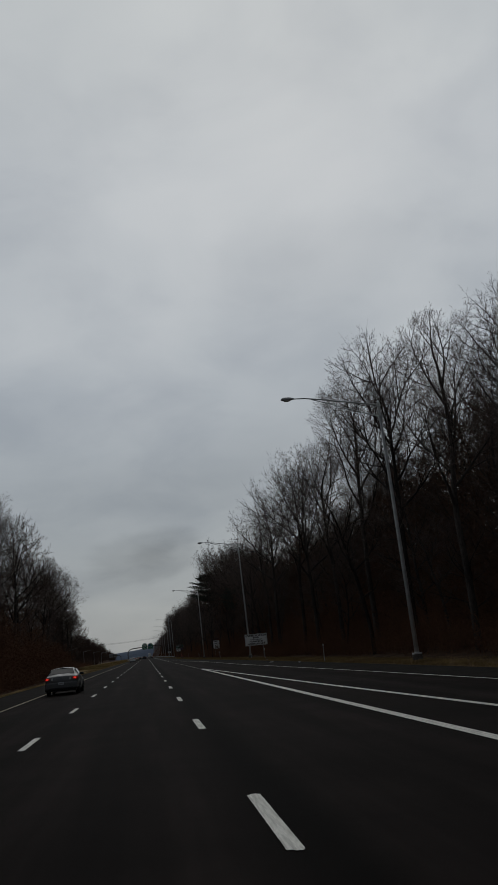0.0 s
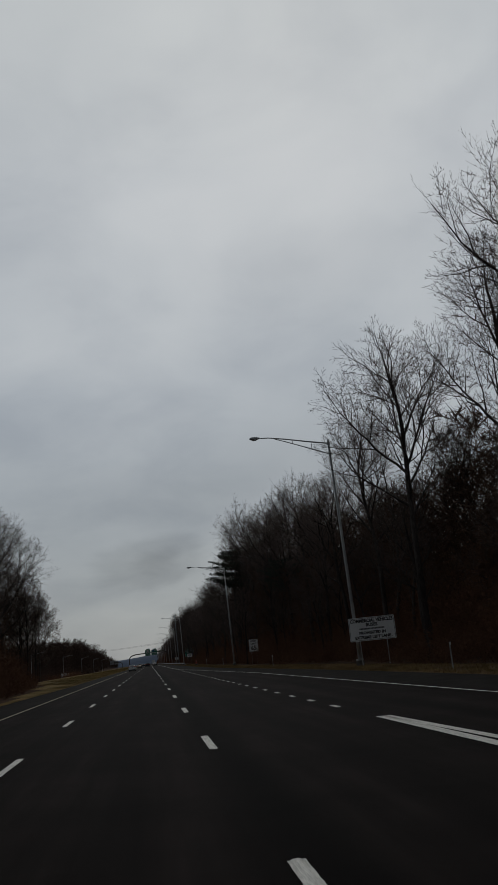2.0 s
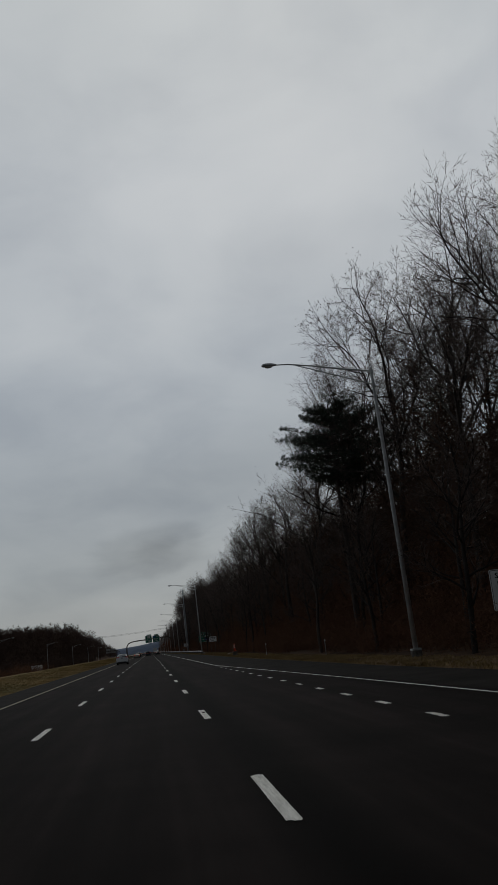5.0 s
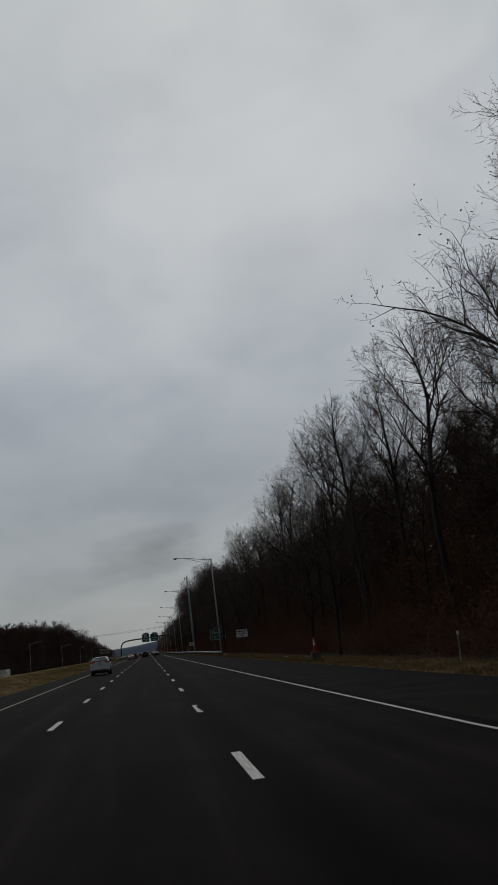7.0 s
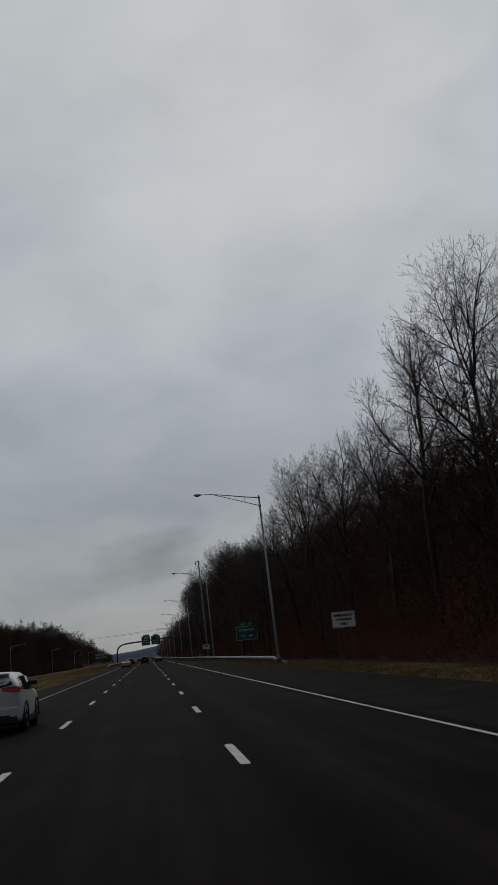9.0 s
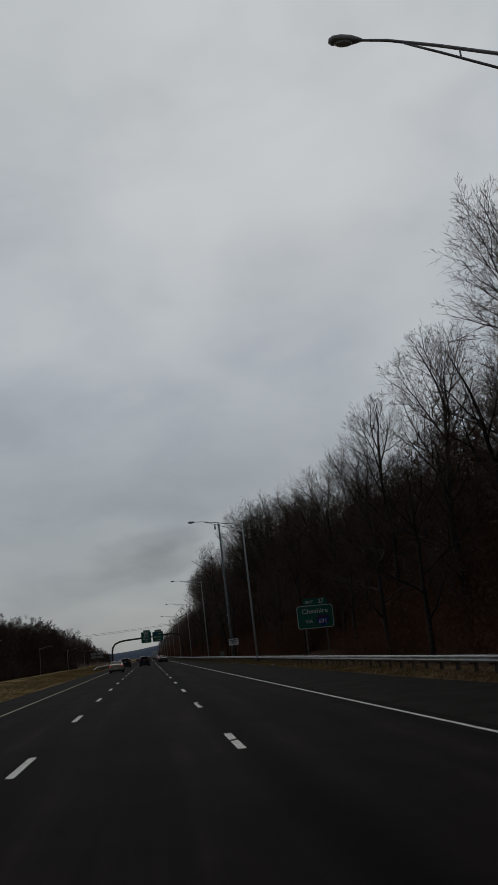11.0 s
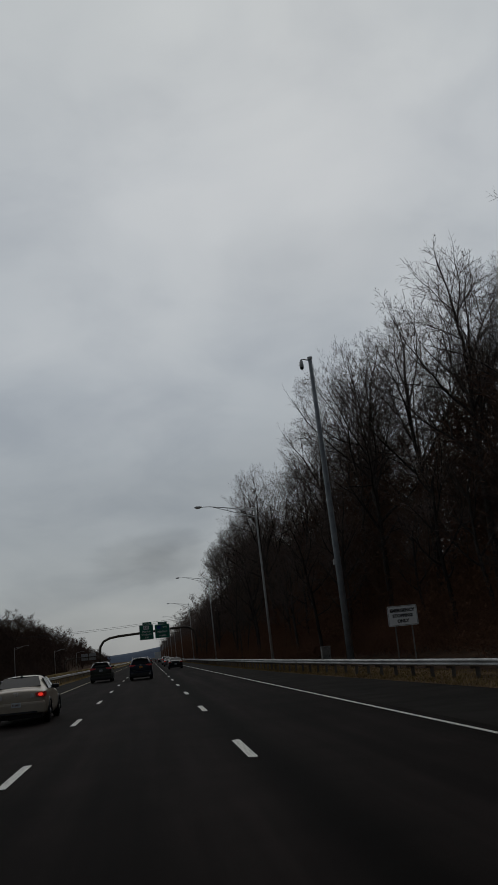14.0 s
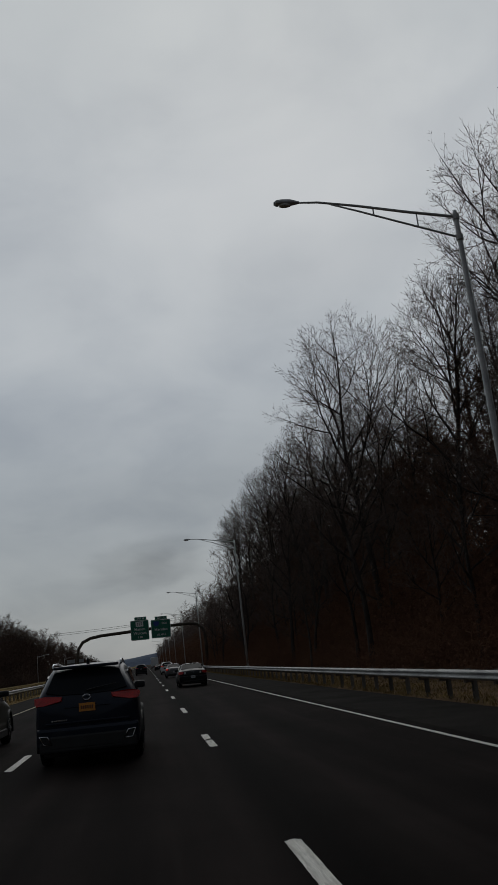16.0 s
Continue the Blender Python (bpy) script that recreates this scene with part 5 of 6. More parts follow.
def build_guardrail(table, heights, y0, y1, side, label, group):
    """W-beam on timber-blocked steel posts, swept along the verge; its head is flared and buried."""
    rail = thing("guardrail", label, "guardrail", group=group)
    ys = [y0 + 2.0 * i for i in range(int((y1 - y0) / 2) + 1)]
    verts, faces = [], []
    for y in ys:
        x = lerp_table(table, y)
        z = lerp_table(heights, y) - 0.48 * max(0, 1 - (y - y0) / 6.0) + 0.006 * noise.noise(Vector((0, y * 0.5, 0)))
        for dx, dz in W_PROFILE:
            verts.append((x + dx * side, y, z + 0.03 + dz * 0.8))
    n = len(W_PROFILE)
    for i in range(len(ys) - 1):
        for k in range(n - 1):
            a = i * n + k
            faces.append((a, a + 1, a + n + 1, a + n) if side > 0 else (a, a + n, a + n + 1, a + 1))
    me = mesh_of("beam", verts, faces, RAIL_STEEL, True)
    beam = part("beam", me, RAIL_STEEL, rail, "galvanised corrugated beam")
    mod = beam.modifiers.new("thickness", "SOLIDIFY")
    mod.thickness = 0.004
    post = bmesh.new()
    for s in ((-0.05, 0.05, -0.075, -0.065, -0.6, 0.72), (-0.05, 0.05, 0.065, 0.075, -0.6, 0.72), (-0.005, 0.005, -0.07, 0.07, -0.6, 0.72)):
        box(post, *s)
    pme = bpy.data.meshes.new("post")
    post.to_mesh(pme)
    pme.materials.append(POST_STEEL)
    bme = bpy.data.meshes.new("blockout")
    b = boxes((-0.09, 0.09, -0.07, 0.07, -0.17, 0.17), bevel=0.01)
    b.to_mesh(bme)
    bme.materials.append(WOOD_POST)
    count = 0
    y = y0 + 6
    while y < y1 and count < 290:
        x = lerp_table(table, y)
        p = part("post", pme, POST_STEEL, rail)
        p.location = (x + side * 0.24, y, lerp_table(heights, y) - 0.62)
        q = part("blockout", bme, WOOD_POST, rail)
        q.location = (x + side * 0.095, y, lerp_table(heights, y))
        y += 1.905 if y < 620 else 7.62
        count += 1


def build_cone():
    b = thing("lamp_footing", "low square concrete lamp footing without its pole", "footing", pose(11.35, 266.2, -0.05))
    part("block", boxes((-0.28, 0.28, -0.28, 0.28, -0.2, 0.56), bevel=0.03), DARK_CONCRETE, b)
    c = thing("traffic_cone", "orange traffic cone with white bands on a concrete footing", "traffic cone", pose(11.35, 266.2, 0.51, 0, -2, 20))
    part("base", boxes((-0.19, 0.19, -0.19, 0.19, 0.0, 0.04), bevel=0.012), CONE_ORANGE, c)

    def ring(name, z0, z1, mat, grow_=0.0, label=""):
        r = lambda z: 0.15 - 0.118 * z / 0.92 + grow_
        part(name, tubes(name, [([(0, 0, z0), (0, 0, z1)], [r(z0), r(z1)], 18)], mat), mat, c, label)
    ring("cone", 0.04, 0.92, CONE_ORANGE)
    ring("band", 0.42, 0.58, CONE_WHITE, 0.004, "white reflective band")
    ring("band", 0.66, 0.76, CONE_WHITE, 0.004, "white reflective band")


def build_litter():
    rng = random.Random(12)
    spots = [(11.6, 72.5), (11.9, 73.2), (12.2, 275.0), (12.0, 283), (10.2, 387), (9.9, 396), (10.4, 377), (12.4, 62), (13.3, 88), (10.9, 300), (11.2, 352)]
    for x, y in spots:
        s = rng.uniform(0.08, 0.16)
        pts = [(s * math.cos(a) * rng.uniform(0.6, 1.3), s * math.sin(a) * rng.uniform(0.6, 1.3), rng.uniform(0.0, 0.09)) for a in [i * math.pi / 4 for i in range(8)]]
        verts = pts + [(px, py, pz + 0.02) for px, py, pz in pts] + [(0, 0, 0.0), (0, 0, rng.uniform(0.06, 0.13))]
        faces = [(i, (i + 1) % 8, 16) for i in range(8)] + [((i + 1) % 8 + 8, i + 8, 17) for i in range(8)] + [(i, i + 8, (i + 1) % 8 + 8, (i + 1) % 8) for i in range(8)]
        ob = new("litter", mesh_of("litter", verts, faces, LITTER))
        ob.matrix_basis = pose(x, y, 0.02 if x > lerp_table(PAVE_RIGHT, y) else 0.006, 0, 0, rng.uniform(0, 360))
        tagged(ob, "crumpled pale scrap of litter on the verge", "litter", "litter on the verge")
    me = bpy.data.meshes.new("debris_strip")
    b = boxes((-0.62, 0.0, -0.04, 0.04, 0.004, 0.05), (0.0, 0.62, -0.02, 0.06, 0.004, 0.07), bevel=0.012)
    b.to_mesh(me)
    b.free()
    me.materials.append(LITTER)
    strip_ = new("debris_strip", me)
    strip_.matrix_basis = pose(9.55, 422.9, 0.004, 0, 0, 35)
    tagged(strip_, "pale broken strip of debris on the shoulder", "debris")


# ---- vehicles ----
def loft(rings, mat, name):
    """Closed rings of equal length, along the car, capped at both ends."""
    verts, faces = [], []
    n = len(rings[0])
    for r in rings:
        verts += r
    for i in range(len(rings) - 1):
        for k in range(n):
            a, b = i * n + k, i * n + (k + 1) % n
            faces.append((a, a + n, b + n, b))
    faces += [tuple(range(n)), tuple(len(verts) - 1 - k for k in range(n))]
    return mesh_of(name, verts, faces, mat, False)


def build_car(name, label, m, paint, spec, rear_lit=False, plate=PLATE_PALE, group="cars on the highway", chrome_exhaust=False, rails=False, style="suv"):
    """A car lofted from cross-sections; y runs forward from the rear bumper, x across.
    spec: stations (y, sill z, half width, belt z, belt half width, top z, top half width)."""
    car = thing(name, label, "car", m, group)
    W = max(s[2] for s in spec["stations"])
    rings = []
    for y, zs, w, zb, wb, zt, wt in spec["stations"]:
        half = [(0.0, zs), (w * 0.86, zs), (w * 0.965, zs + 0.07), (w, zs + (zb - zs) * 0.42), (w * 0.992, zs + (zb - zs) * 0.62), ((w + wb) / 2, zb - 0.06), (wb, zb),
                (wb + (wt - wb) * 0.5 + 0.012, zb + (zt - zb) * 0.52), (wt, zt - min(0.07, (zt - zb) * 0.35)), (wt * 0.9, zt - 0.012), (wt * 0.55, zt + 0.008), (0.0, zt + 0.018)]
        ring = [(x, y, z) for x, z in half] + [(-x, y, z) for x, z in reversed(half[1:-1])]
        rings.append(ring)
    me = loft(rings, paint, "body")
    bm = bmesh.new()
    bm.from_mesh(me)
    bmesh.ops.recalc_face_normals(bm, faces=bm.faces)
    for fc in bm.faces:
        fc.smooth = True
    bm.to_mesh(me)
    bm.free()
    body = part("body", me, paint, car)
    mod = body.modifiers.new("soft", "SUBSURF")
    mod.levels = mod.render_levels = 1
    L = spec["stations"][-1][0]

    def panel(pname, pts, mat, lab="", parent=None, thick=0.02, direction=(0, -1, 0)):
        """A slightly proud plate from its outline (in order), pushed back along its normal."""
        p = [Vector(q) for q in pts]
        nrm = Vector((0, 0, 0))
        for i in range(len(p)):
            nrm += p[i].cross(p[(i + 1) % len(p)])
        nrm.normalize()
        if nrm.dot(Vector(direction)) < 0:
            p.reverse()
            nrm = -nrm
        n = len(p)
        verts = [tuple(q) for q in p] + [tuple(q - nrm * thick) for q in p]
        faces = [tuple(range(n)), tuple(range(2 * n - 1, n - 1, -1))] + [(i, i + n, (i + 1) % n + n, (i + 1) % n) for i in range(n)]
        return part(pname, mesh_of(pname, verts, faces, mat), mat, parent or car, lab)

    # rear glass, side glass, windscreen
    panel("rear_window", spec["rear_glass"], GLASS, "dark tinted rear glass", thick=0.03)
    for side in (-1, 1):
        for win in spec["side_glass"]:
            panel("side_window", [(x * side, y, z) for x, y, z in win], GLASS, thick=0.03, direction=(side, 0, 0))
    panel("windscreen", spec["front_glass"], GLASS, thick=0.03, direction=(0, 1, 0.3))
    # lamps
    mid = [sum(q[k] for q in spec["tail"]) / len(spec["tail"]) for k in range(3)]
    for side in (-1, 1):
        tl = panel("tail_lamp", [(x * side, y, z) for x, y, z in spec["tail"]], RED_LENS, "red tail lamp", thick=0.05)
        if rear_lit:
            glow = [((mid[0] + 0.075 * math.cos(a)) * side, mid[1] - 0.022 + 0.018 * math.cos(a), mid[2] + 0.05 * math.sin(a)) for a in [2 * math.pi * i / 14 for i in range(14)]]
            panel("brake_lamp", glow, RED_LIT, "lit round brake lamp", parent=tl, thick=0.02)
        if "tail_side" in spec:
            panel("lamp_return", [(x * side, y, z) for x, y, z in spec["tail_side"]], RED_LENS, parent=tl, thick=0.03, direction=(side, 0, 0))
        if "reverse" in spec:
            panel("reversing_lamp", [(x * side, y, z) for x, y, z in spec["reverse"]], CLEAR_LENS, "clear reversing lamp", parent=tl, thick=0.03)
        panel("headlamp", [(x * side, y, z) for x, y, z in ((W * 0.55, L + 0.005, 0.68), (W * 0.86, L - 0.10, 0.70), (W * 0.88, L - 0.12, 0.82), (W * 0.55, L - 0.02, 0.79))], CLEAR_LENS, direction=(0, 1, 0))
    # bumper
    zb = spec["bumper"]
    bm = bmesh.new()
    box(bm, -W * 0.95, W * 0.95, -0.07, 0.45, zb[0], zb[1], 0.06)
    bmp = part("rear_bumper", bm, paint if zb[2] else BLACK_TRIM, car)
    ih = 0.16 if style == "suv" else 0.07
    panel("bumper_insert", [(-W * 0.72, -0.078, zb[0] + 0.01), (W * 0.72, -0.078, zb[0] + 0.01), (W * 0.68, -0.078, zb[0] + ih), (-W * 0.68, -0.078, zb[0] + ih)], BLACK_TRIM, parent=bmp, thick=0.02)
    if style == "suv":
        part("cladding", boxes((-W * 0.9, W * 0.9, -0.085, 0.3, zb[0] - 0.06, zb[0] + 0.13), bevel=0.04), BLACK_TRIM, car, "black plastic lower bumper")
        for side in (-1, 1):
            x0, x1 = sorted((side * (W - 0.10), side * (W + 0.006)))
            part("sill_cladding", boxes((x0, x1, 1.35, L - 1.32, 0.22, 0.40), bevel=0.03), BLACK_TRIM, car, "black plastic sill")
    part("underbody", boxes((-W * 0.84, W * 0.84, 0.12, L - 0.2, 0.20, 0.48), bevel=0.03), BLACK_TRIM, car)
    # plate
    px, py, pz = spec["plate"]
    pl = panel("licence_plate", [(px - 0.14, py, pz - 0.07), (px + 0.14, py, pz - 0.07), (px + 0.14, py + 0.012, pz + 0.07), (px - 0.14, py + 0.012, pz + 0.07)], plate, "orange plate" if plate is PLATE else "pale plate", thick=0.012)
    bm = bmesh.new()
    for i in range(6):
        box(bm, px - 0.105 + i * 0.037, px - 0.105 + i * 0.037 + 0.020, py - 0.006, py + 0.004, pz - 0.028, pz + 0.028)
    part("plate_bars", bm, PLATE_INK, pl)
    # emblem: plain ring
    ex, ey, ez = spec["emblem"]
    ringp = [(ex + 0.066 * math.cos(a), ey - 0.012, ez + 0.045 * math.sin(a)) for a in [2 * math.pi * i / 18 for i in range(19)]]
    part("emblem", tubes("emblem", [(ringp, [0.010] * 19, 6)], CHROME), CHROME, car, "plain chrome oval")
    # wheels
    r, tw = spec["wheel"]
    tyre_v, tyre_f = tube([(-tw / 2, 0, 0), (-tw / 2 + 0.02, 0, 0), (-tw / 2 + 0.05, 0, 0), (tw / 2 - 0.05, 0, 0), (tw / 2 - 0.02, 0, 0), (tw / 2, 0, 0)], [r * 0.70, r * 0.93, r, r, r * 0.93, r * 0.70], 28)
    tyre_me = mesh_of("tyre", tyre_v, tyre_f, RUBBER, True)
    rim_verts, rim_faces = [], []
    for k in range(5):
        a0 = 2 * math.pi * k / 5
        for da, rr in ((-0.16, 0.12), (0.16, 0.12), (0.10, 0.66), (-0.10, 0.66)):
            rim_verts.append((tw / 2 + 0.004 + 0.012 * (1 - rr), r * rr * math.cos(a0 + da), r * rr * math.sin(a0 + da)))
        o = 4 * k
        rim_faces.append((o, o + 1, o + 2, o + 3))
    v2, f2 = tube([(tw / 2 - 0.02, 0, 0), (tw / 2 + 0.008, 0, 0)], [r * 0.69, r * 0.66], 24, False)
    o = len(rim_verts)
    rim_verts += v2
    rim_faces += [tuple(i + o for i in q) for q in f2]
    v3, f3 = tube([(tw / 2 - 0.01, 0, 0), (tw / 2 + 0.016, 0, 0)], [r * 0.2, r * 0.17], 12)
    o = len(rim_verts)
    rim_verts += v3
    rim_faces += [tuple(i + o for i in q) for q in f3]
    rim_me = mesh_of("rim", rim_verts, rim_faces, RIM)
    arch_lines = []
    for y in spec["axles"]:
        for side in (-1, 1):
            wh = new("wheel")
            wh.parent = car
            wh.matrix_basis = pose(side * (W - tw / 2 - 0.005), y, r, 0, 0, 0 if side > 0 else 180)
            wh.empty_display_size = 0.2
            part("tyre", tyre_me, RUBBER, wh)
            part("rim", rim_me, RIM, wh, "grey alloy rim")
            arc = [(side * (W - 0.015), y + (r + 0.05) * math.cos(a), r + (r + 0.05) * math.sin(a)) for a in [math.pi * i / 12 for i in range(-1, 14)]]
            part("wheel_arch", tubes("wheel_arch", [(arc, [0.045] * len(arc), 6)], BLACK_TRIM), BLACK_TRIM, car)
    # mirrors
    for side in (-1, 1):
        mx, my, mz = spec["mirror"]
        bm = bmesh.new()
        box(bm, -0.10, 0.15, -0.05, 0.08, -0.07, 0.07, 0.045)
        mo = part("wing_mirror", bm, BLACK_TRIM, car)
        mo.matrix_basis = pose(side * mx, my, mz) @ Matrix.Diagonal((side, 1, 1, 1))
    if style == "suv":
        zr, y0, y1, wr = spec["rails"]
        if rails:
            for side in (-1, 1):
                pts = [(side * wr, y0, zr - 0.05), (side * wr, y0 + 0.12, zr + 0.015), (side * wr, (y0 + y1) / 2, zr + 0.03), (side * wr, y1 - 0.12, zr - 0.01), (side * wr, y1, zr - 0.07)]
                part("roof_rail", tubes("roof_rail", [(pts, [0.022] * 5, 6)], CHROME), CHROME, car, "silver roof rail")
        gl = spec["rear_glass"]
        top = max(q[2] for q in gl)
        yt = [q[1] for q in gl if abs(q[2] - top) < 0.05][0]
        bm = bmesh.new()
        box(bm, -wr + 0.04, wr - 0.04, yt - 0.14, yt + 0.22, top + 0.02, top + 0.075, 0.022)
        part("spoiler", bm, paint, car)
        zl = min(q[2] for q in gl)
        yl = [q[1] for q in gl if abs(q[2] - zl) < 0.09][0]
        part("wiper", tubes("wiper", [([(0.0, yl - 0.015, zl + 0.055), (0.25, yl - 0.012, zl + 0.10), (0.52, yl - 0.006, zl + 0.135)], [0.018, 0.012, 0.008], 6)], BLACK_TRIM), BLACK_TRIM, car)
    ant = spec.get("antenna")
    if ant:
        part("antenna", tubes("antenna", [([(0, ant[0] + 0.14, ant[1]), (0, ant[0] + 0.04, ant[1] + 0.07), (0, ant[0], ant[1] + 0.085)], [0.035, 0.018, 0.006], 6)], BLACK_TRIM), BLACK_TRIM, car)
    if chrome_exhaust:
        for side in (-1, 1):
            pts = [(0.62, -0.095, 0.43), (0.76, -0.092, 0.44), (0.82, -0.088, 0.575), (0.69, -0.095, 0.565)]
            pts = [(x * side, y, z) for x, y, z in pts]
            part("exhaust_trim", tubes("exhaust_trim", [(pts + pts[:1], [0.013] * 5, 6)], CHROME), CHROME, car, "chrome exhaust surround")
            part("exhaust_recess", mesh_of("exhaust_recess", [(x, y + 0.005, z) for x, y, z in pts], [(0, 1, 2, 3)], BLACK_TRIM), BLACK_TRIM, car)
        part("name_bars", boxes(*[(-0.62 + 0.034 * i, -0.62 + 0.034 * i + 0.024, -0.004, 0.012, 0.795, 0.822) for i in range(8)]), CHROME, car)
        part("boot_strip", boxes((-0.72, 0.72, -0.03, 0.03, 0.74, 0.775), bevel=0.01), paint, car)
        part("boot_crease", boxes((-0.40, 0.40, -0.012, 0.03, 1.005, 1.02), bevel=0.006), paint, car)
        part("lower_valance", boxes((-0.66, 0.66, -0.088, 0.1, 0.33, 0.56), bevel=0.03), BLACK_TRIM, car, "black lower valance")
    return car


def suv_spec(w=0.965, h=1.70, length=4.88):
    g = 0.22
    st = [(0.0, 0.36, w * 0.90, 0.92, w * 0.88, 0.99, w * 0.80), (0.05, 0.30, w * 0.96, 1.10, w * 0.93, 1.21, w * 0.84), (0.20, 0.27, w * 0.99, 1.16, w * 0.94, 1.42, w * 0.78),
          (0.48, 0.25, w, 1.13, w * 0.95, h - 0.06, w * 0.71), (1.1, g, w, 1.06, w * 0.955, h, w * 0.74), (2.2, g, w, 1.03, w * 0.96, h, w * 0.74), (2.9, g, w, 1.01, w * 0.95, h - 0.08, w * 0.71),
          (3.65, g, w, 0.99, w * 0.93, 1.08, w * 0.80), (4.3, 0.24, w * 0.98, 0.92, w * 0.90, 0.98, w * 0.76), (length - 0.15, 0.28, w * 0.90, 0.78, w * 0.84, 0.84, w * 0.66), (length, 0.36, w * 0.76, 0.62, w * 0.72, 0.66, w * 0.55)]
    return {"stations": st, "wheel": (0.37, 0.24), "axles": (0.98, length - 0.95), "bumper": (0.34, 0.70, True),
            "rear_glass": [(-w * 0.76, 0.085, 1.29), (-w * 0.5, 0.055, 1.235), (0, 0.045, 1.22), (w * 0.5, 0.055, 1.235), (w * 0.76, 0.085, 1.29), (w * 0.62, 0.345, h - 0.13), (0, 0.335, h - 0.10), (-w * 0.62, 0.345, h - 0.13)],
            "side_glass": [[(w * 0.955, 1.0, 1.10), (w * 0.97, 1.95, 1.08), (w * 0.80, 1.95, h - 0.13), (w * 0.79, 1.05, h - 0.15)], [(w * 0.97, 2.05, 1.08), (w * 0.955, 3.05, 1.06), (w * 0.79, 2.75, h - 0.17), (w * 0.80, 2.05, h - 0.13)],
                           [(w * 0.945, 0.42, 1.13), (w * 0.955, 0.9, 1.11), (w * 0.79, 0.95, h - 0.16), (w * 0.79, 0.62, h - 0.2)]],
            "front_glass": [(-w * 0.82, 3.62, 1.11), (w * 0.82, 3.62, 1.11), (w * 0.68, 2.93, h - 0.07), (-w * 0.68, 2.93, h - 0.07)],
            "tail": [(w * 0.49, -0.014, 1.135), (w * 0.80, 0.005, 1.075), (w * 0.95, 0.04, 1.075), (w * 0.985, 0.11, 1.20), (w * 0.80, 0.055, 1.225), (w * 0.46, 0.008, 1.205)],
            "tail_side": [(w * 0.975, 0.06, 1.09), (w * 1.005, 0.42, 1.14), (w * 0.995, 0.40, 1.18), (w * 0.975, 0.08, 1.19)],
            "plate": (0.0, -0.03, 1.00), "emblem": (0.0, 0.004, 1.165), "mirror": (w * 0.94, 2.95, 1.24), "rails": (h, 0.55, 2.6, w * 0.66), "antenna": (0.75, h)}


def sedan_spec(w=0.91, h=1.45, length=4.85):
    st = [(0.0, 0.38, w * 0.88, 0.82, w * 0.84, 0.90, w * 0.70), (0.06, 0.31, w * 0.95, 0.97, w * 0.90, 1.03, w * 0.76), (0.55, 0.25, w * 0.99, 0.99, w * 0.93, 1.05, w * 0.78), (0.75, 0.22, w, 0.98, w * 0.94, 1.10, w * 0.76),
          (1.35, 0.2, w, 0.97, w * 0.95, h - 0.05, w * 0.66), (1.9, 0.2, w, 0.96, w * 0.96, h, w * 0.66), (2.55, 0.2, w, 0.95, w * 0.96, h - 0.03, w * 0.65), (3.4, 0.2, w, 0.94, w * 0.93, 1.0, w * 0.78),
          (4.2, 0.22, w * 0.98, 0.86, w * 0.90, 0.92, w * 0.74), (length - 0.15, 0.26, w * 0.88, 0.72, w * 0.82, 0.78, w * 0.62), (length, 0.34, w * 0.72, 0.58, w * 0.68, 0.62, w * 0.5)]
    return {"stations": st, "wheel": (0.33, 0.22), "axles": (1.05, length - 0.95), "bumper": (0.34, 0.68, True),
            "rear_glass": [(-w * 0.74, 0.74, 1.125), (0, 0.70, 1.115), (w * 0.74, 0.74, 1.125), (w * 0.60, 1.30, h - 0.045), (0, 1.29, h - 0.02), (-w * 0.60, 1.30, h - 0.045)],
            "side_glass": [[(w * 0.955, 1.1, 1.02), (w * 0.965, 1.95, 1.0), (w * 0.74, 1.95, h - 0.09), (w * 0.74, 1.40, h - 0.11)], [(w * 0.965, 2.05, 1.0), (w * 0.945, 2.95, 0.99), (w * 0.74, 2.50, h - 0.10), (w * 0.74, 2.05, h - 0.09)]],
            "front_glass": [(-w * 0.80, 3.38, 1.03), (w * 0.80, 3.38, 1.03), (w * 0.62, 2.57, h - 0.03), (-w * 0.62, 2.57, h - 0.03)],
            "tail": [(w * 0.66, -0.006, 0.83), (w * 0.80, 0.008, 0.80), (w * 0.92, 0.035, 0.80), (w * 0.965, 0.10, 0.88), (w * 0.93, 0.07, 0.94), (w * 0.80, 0.03, 0.955), (w * 0.64, 0.006, 0.93)], "tail_side": [(w * 0.965, 0.07, 0.80), (w * 0.99, 0.30, 0.84), (w * 0.985, 0.28, 0.94), (w * 0.965, 0.07, 0.955)],
            "reverse": [(w * 0.47, -0.02, 0.80), (w * 0.585, -0.012, 0.80), (w * 0.585, 0.006, 0.93), (w * 0.49, 0.0, 0.93)],
            "plate": (0.0, -0.09, 0.62), "emblem": (0.0, -0.004, 0.93), "mirror": (w * 0.97, 2.85, 1.03), "rails": (h, 0.5, 2.0, w * 0.6), "antenna": (1.3, h - 0.03)}


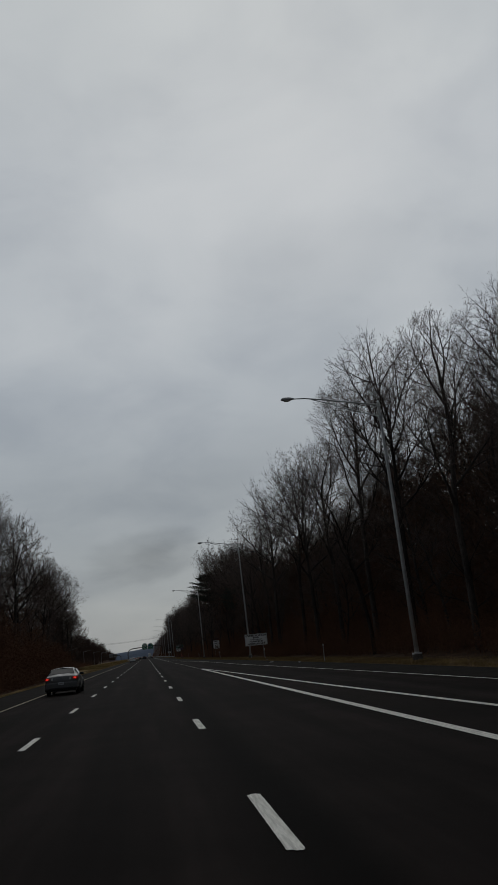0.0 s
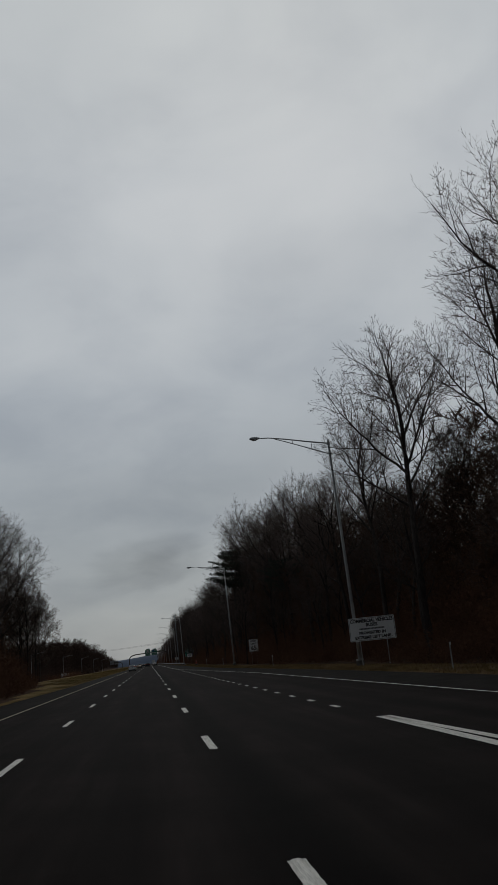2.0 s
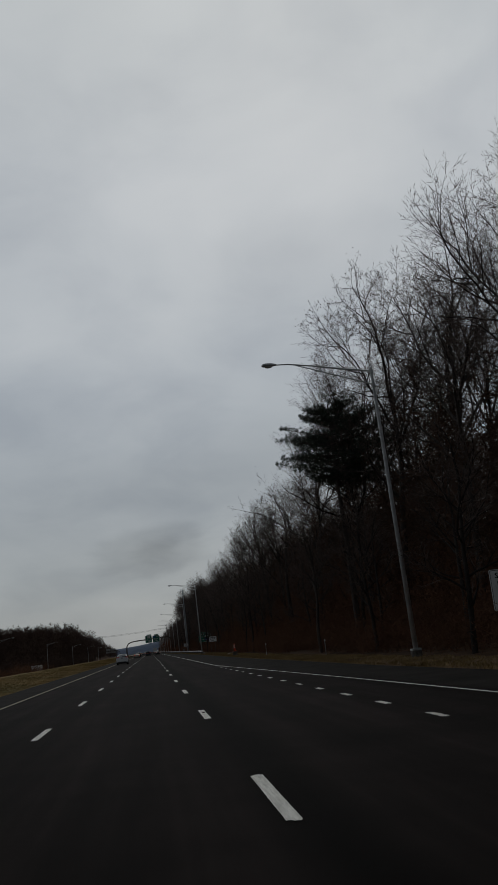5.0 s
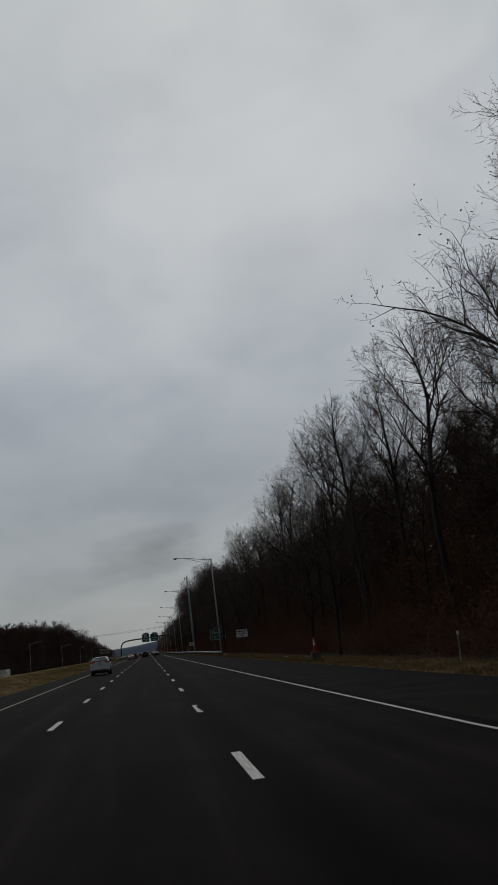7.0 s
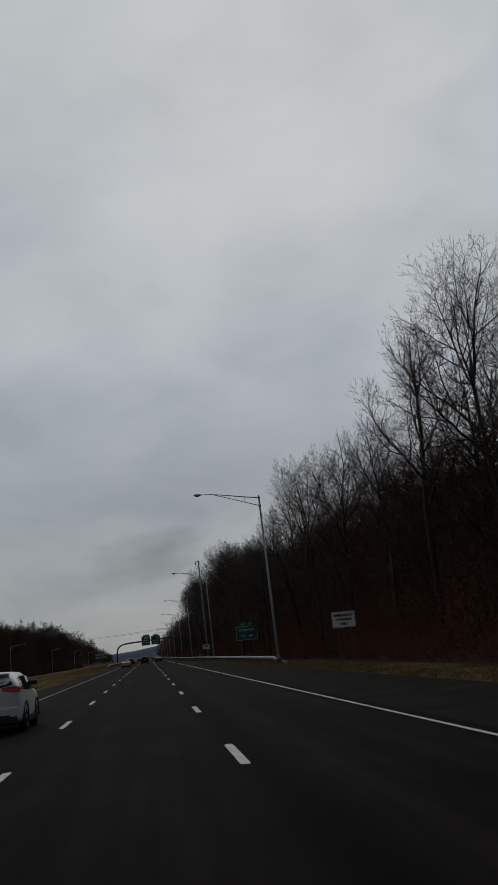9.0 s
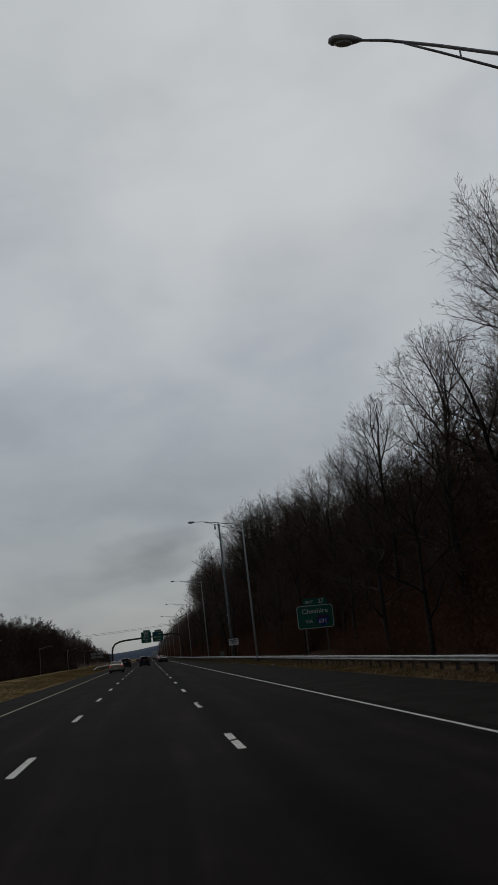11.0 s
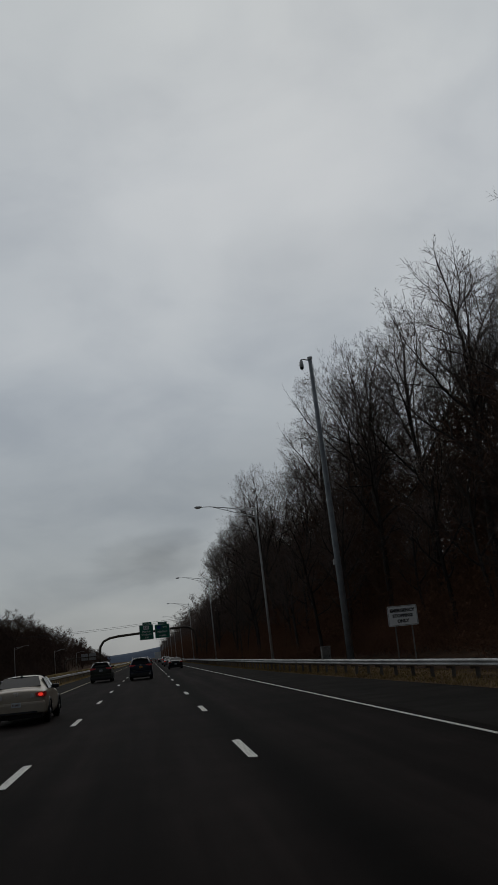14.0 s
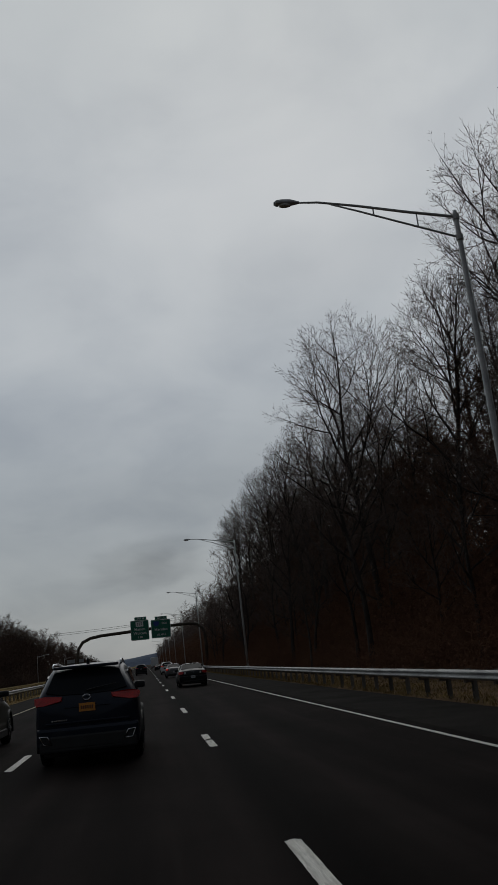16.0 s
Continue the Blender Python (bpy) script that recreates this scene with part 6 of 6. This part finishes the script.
def build_traffic():
    build_car("suv", "dark blue mid-size suv with an orange plate, between the lane lines", pose(-0.40, 485.9, 0), NAVY, suv_spec(0.925, 1.74, 4.88), plate=PLATE, chrome_exhaust=True, rails=True)
    build_car("sedan", "black four-door sedan in the slow lane", pose(3.55, 527.0, 0), BLACK_PAINT, sedan_spec(0.91, 1.45), style="sedan")
    build_car("sedan", "silver sedan with brake lamps lit in the passing lane", pose(-3.9, 43.0, 0), SILVER_PAINT, sedan_spec(0.91, 1.44), rear_lit=True, style="sedan")
    build_car("crossover", "white compact crossover in the passing lane", pose(-3.75, 291.5, 0), WHITE_PAINT, suv_spec(0.90, 1.60, 4.3))
    build_car("sedan", "champagne sedan with brake lamps lit in the passing lane", pose(-3.72, 440.4, 0), TAN_PAINT, sedan_spec(0.89, 1.45), rear_lit=True, style="sedan")
    build_car("suv", "dark olive suv in the passing lane", pose(-3.8, 490.2, 0), OLIVE_PAINT, suv_spec(0.93, 1.68, 4.6))
    build_car("sedan", "silver sedan with a lit lamp in the slow lane", pose(3.6, 566, 0), SILVER_PAINT, sedan_spec(0.90, 1.45), rear_lit=True, style="sedan")
    build_car("suv", "white suv braking in the slow lane", pose(3.7, 601, 0), WHITE_PAINT, suv_spec(0.94, 1.70, 4.7), rear_lit=True)
    build_car("suv", "dark suv far along the highway", pose(-0.1, 621, 0), BLACK_PAINT, suv_spec(0.94, 1.70, 4.7))
    build_car("sedan", "dark sedan far ahead in the passing lane", pose(-3.7, 700, 0), BLACK_PAINT, sedan_spec(), style="sedan")
    build_car("sedan", "dark sedan far ahead in the slow lane", pose(3.7, 690, 0), BLACK_PAINT, sedan_spec(), style="sedan")
    build_truck(pose(3.7, 770, 0))
    build_truck(pose(-32.5, 425, -2.72, 0, 0, 180), "white box truck on the opposite carriageway")


def build_truck(m, label="white box truck far ahead in the slow lane"):
    t = thing("box_truck", label, "truck", m, "cars on the highway")
    part("cargo_box", boxes((-1.22, 1.22, 0.0, 6.2, 1.0, 3.7), bevel=0.04), WHITE_PAINT, t)
    part("rear_door", boxes((-1.08, 1.08, -0.03, 0.0, 1.1, 3.55), bevel=0.01), WHITE_PAINT, t)
    part("cab", boxes((-1.05, 1.05, 6.3, 8.2, 0.6, 2.6), bevel=0.15), WHITE_PAINT, t)
    part("chassis", boxes((-0.5, 0.5, 0.1, 8.0, 0.55, 0.99), bevel=0.02), BLACK_TRIM, t)
    part("rear_bumper", boxes((-1.15, 1.15, -0.1, 0.0, 0.5, 0.7), bevel=0.02), BLACK_TRIM, t)
    for x in (-1.0, 1.0):
        part("tail_lamp", boxes((x - 0.09, x + 0.09, -0.12, -0.1, 0.54, 0.66)), RED_LENS, t)
        for y in (1.5, 7.1):
            v, f = tube([(x - 0.15, y, 0.48), (x + 0.15, y, 0.48)], [0.48, 0.48], 20)
            part("wheel", mesh_of("wheel", v, f, RUBBER), RUBBER, t)


def build_opposite_carriageway():
    ys = [240 + 20 * i for i in range(90)]
    verts, faces = [], []
    for y in ys:
        z = -2.72
        verts += [(-41.5, y, z - 0.3), (-41.4, y, z), (-28.0, y, z), (-27.9, y, z - 0.3)]
    for i in range(len(ys) - 1):
        for k in range(3):
            a = 4 * i + k
            faces.append((a, a + 1, a + 5, a + 4))
    r = tagged(new("road", mesh_of("road", verts, faces, SHOULDER)), "opposite asphalt carriageway beyond the median", "road", kind="structure")
    for x in (-40.3, -29.2):
        part("edge_line", strip("edge_line", lambda y: x - 0.07, lambda y: x + 0.07, -2.714, PAINT, ys), PAINT, r)


build_ground()
build_opposite_carriageway()
build_distance()
build_woods()
build_far_woods()
build_pines()
build_undergrowth()
build_hillside_brush()
build_grass()
build_lamps()
build_signs()
build_gantry()
build_camera_mast()
build_guardrail(RAIL, RAIL_HEIGHT, 341, 900, 1, "galvanised w-beam guardrail along the outer shoulder", "guardrails")
build_guardrail([(484, -9.2), (498, -8.4), (2000, -8.3)], [(484, 0.60), (2000, 0.60)], 484, 800, -1, "galvanised w-beam guardrail along the median", "guardrails")
build_cone()
build_litter()
build_traffic()
highway = build_road()
build_lane_dashes(highway)
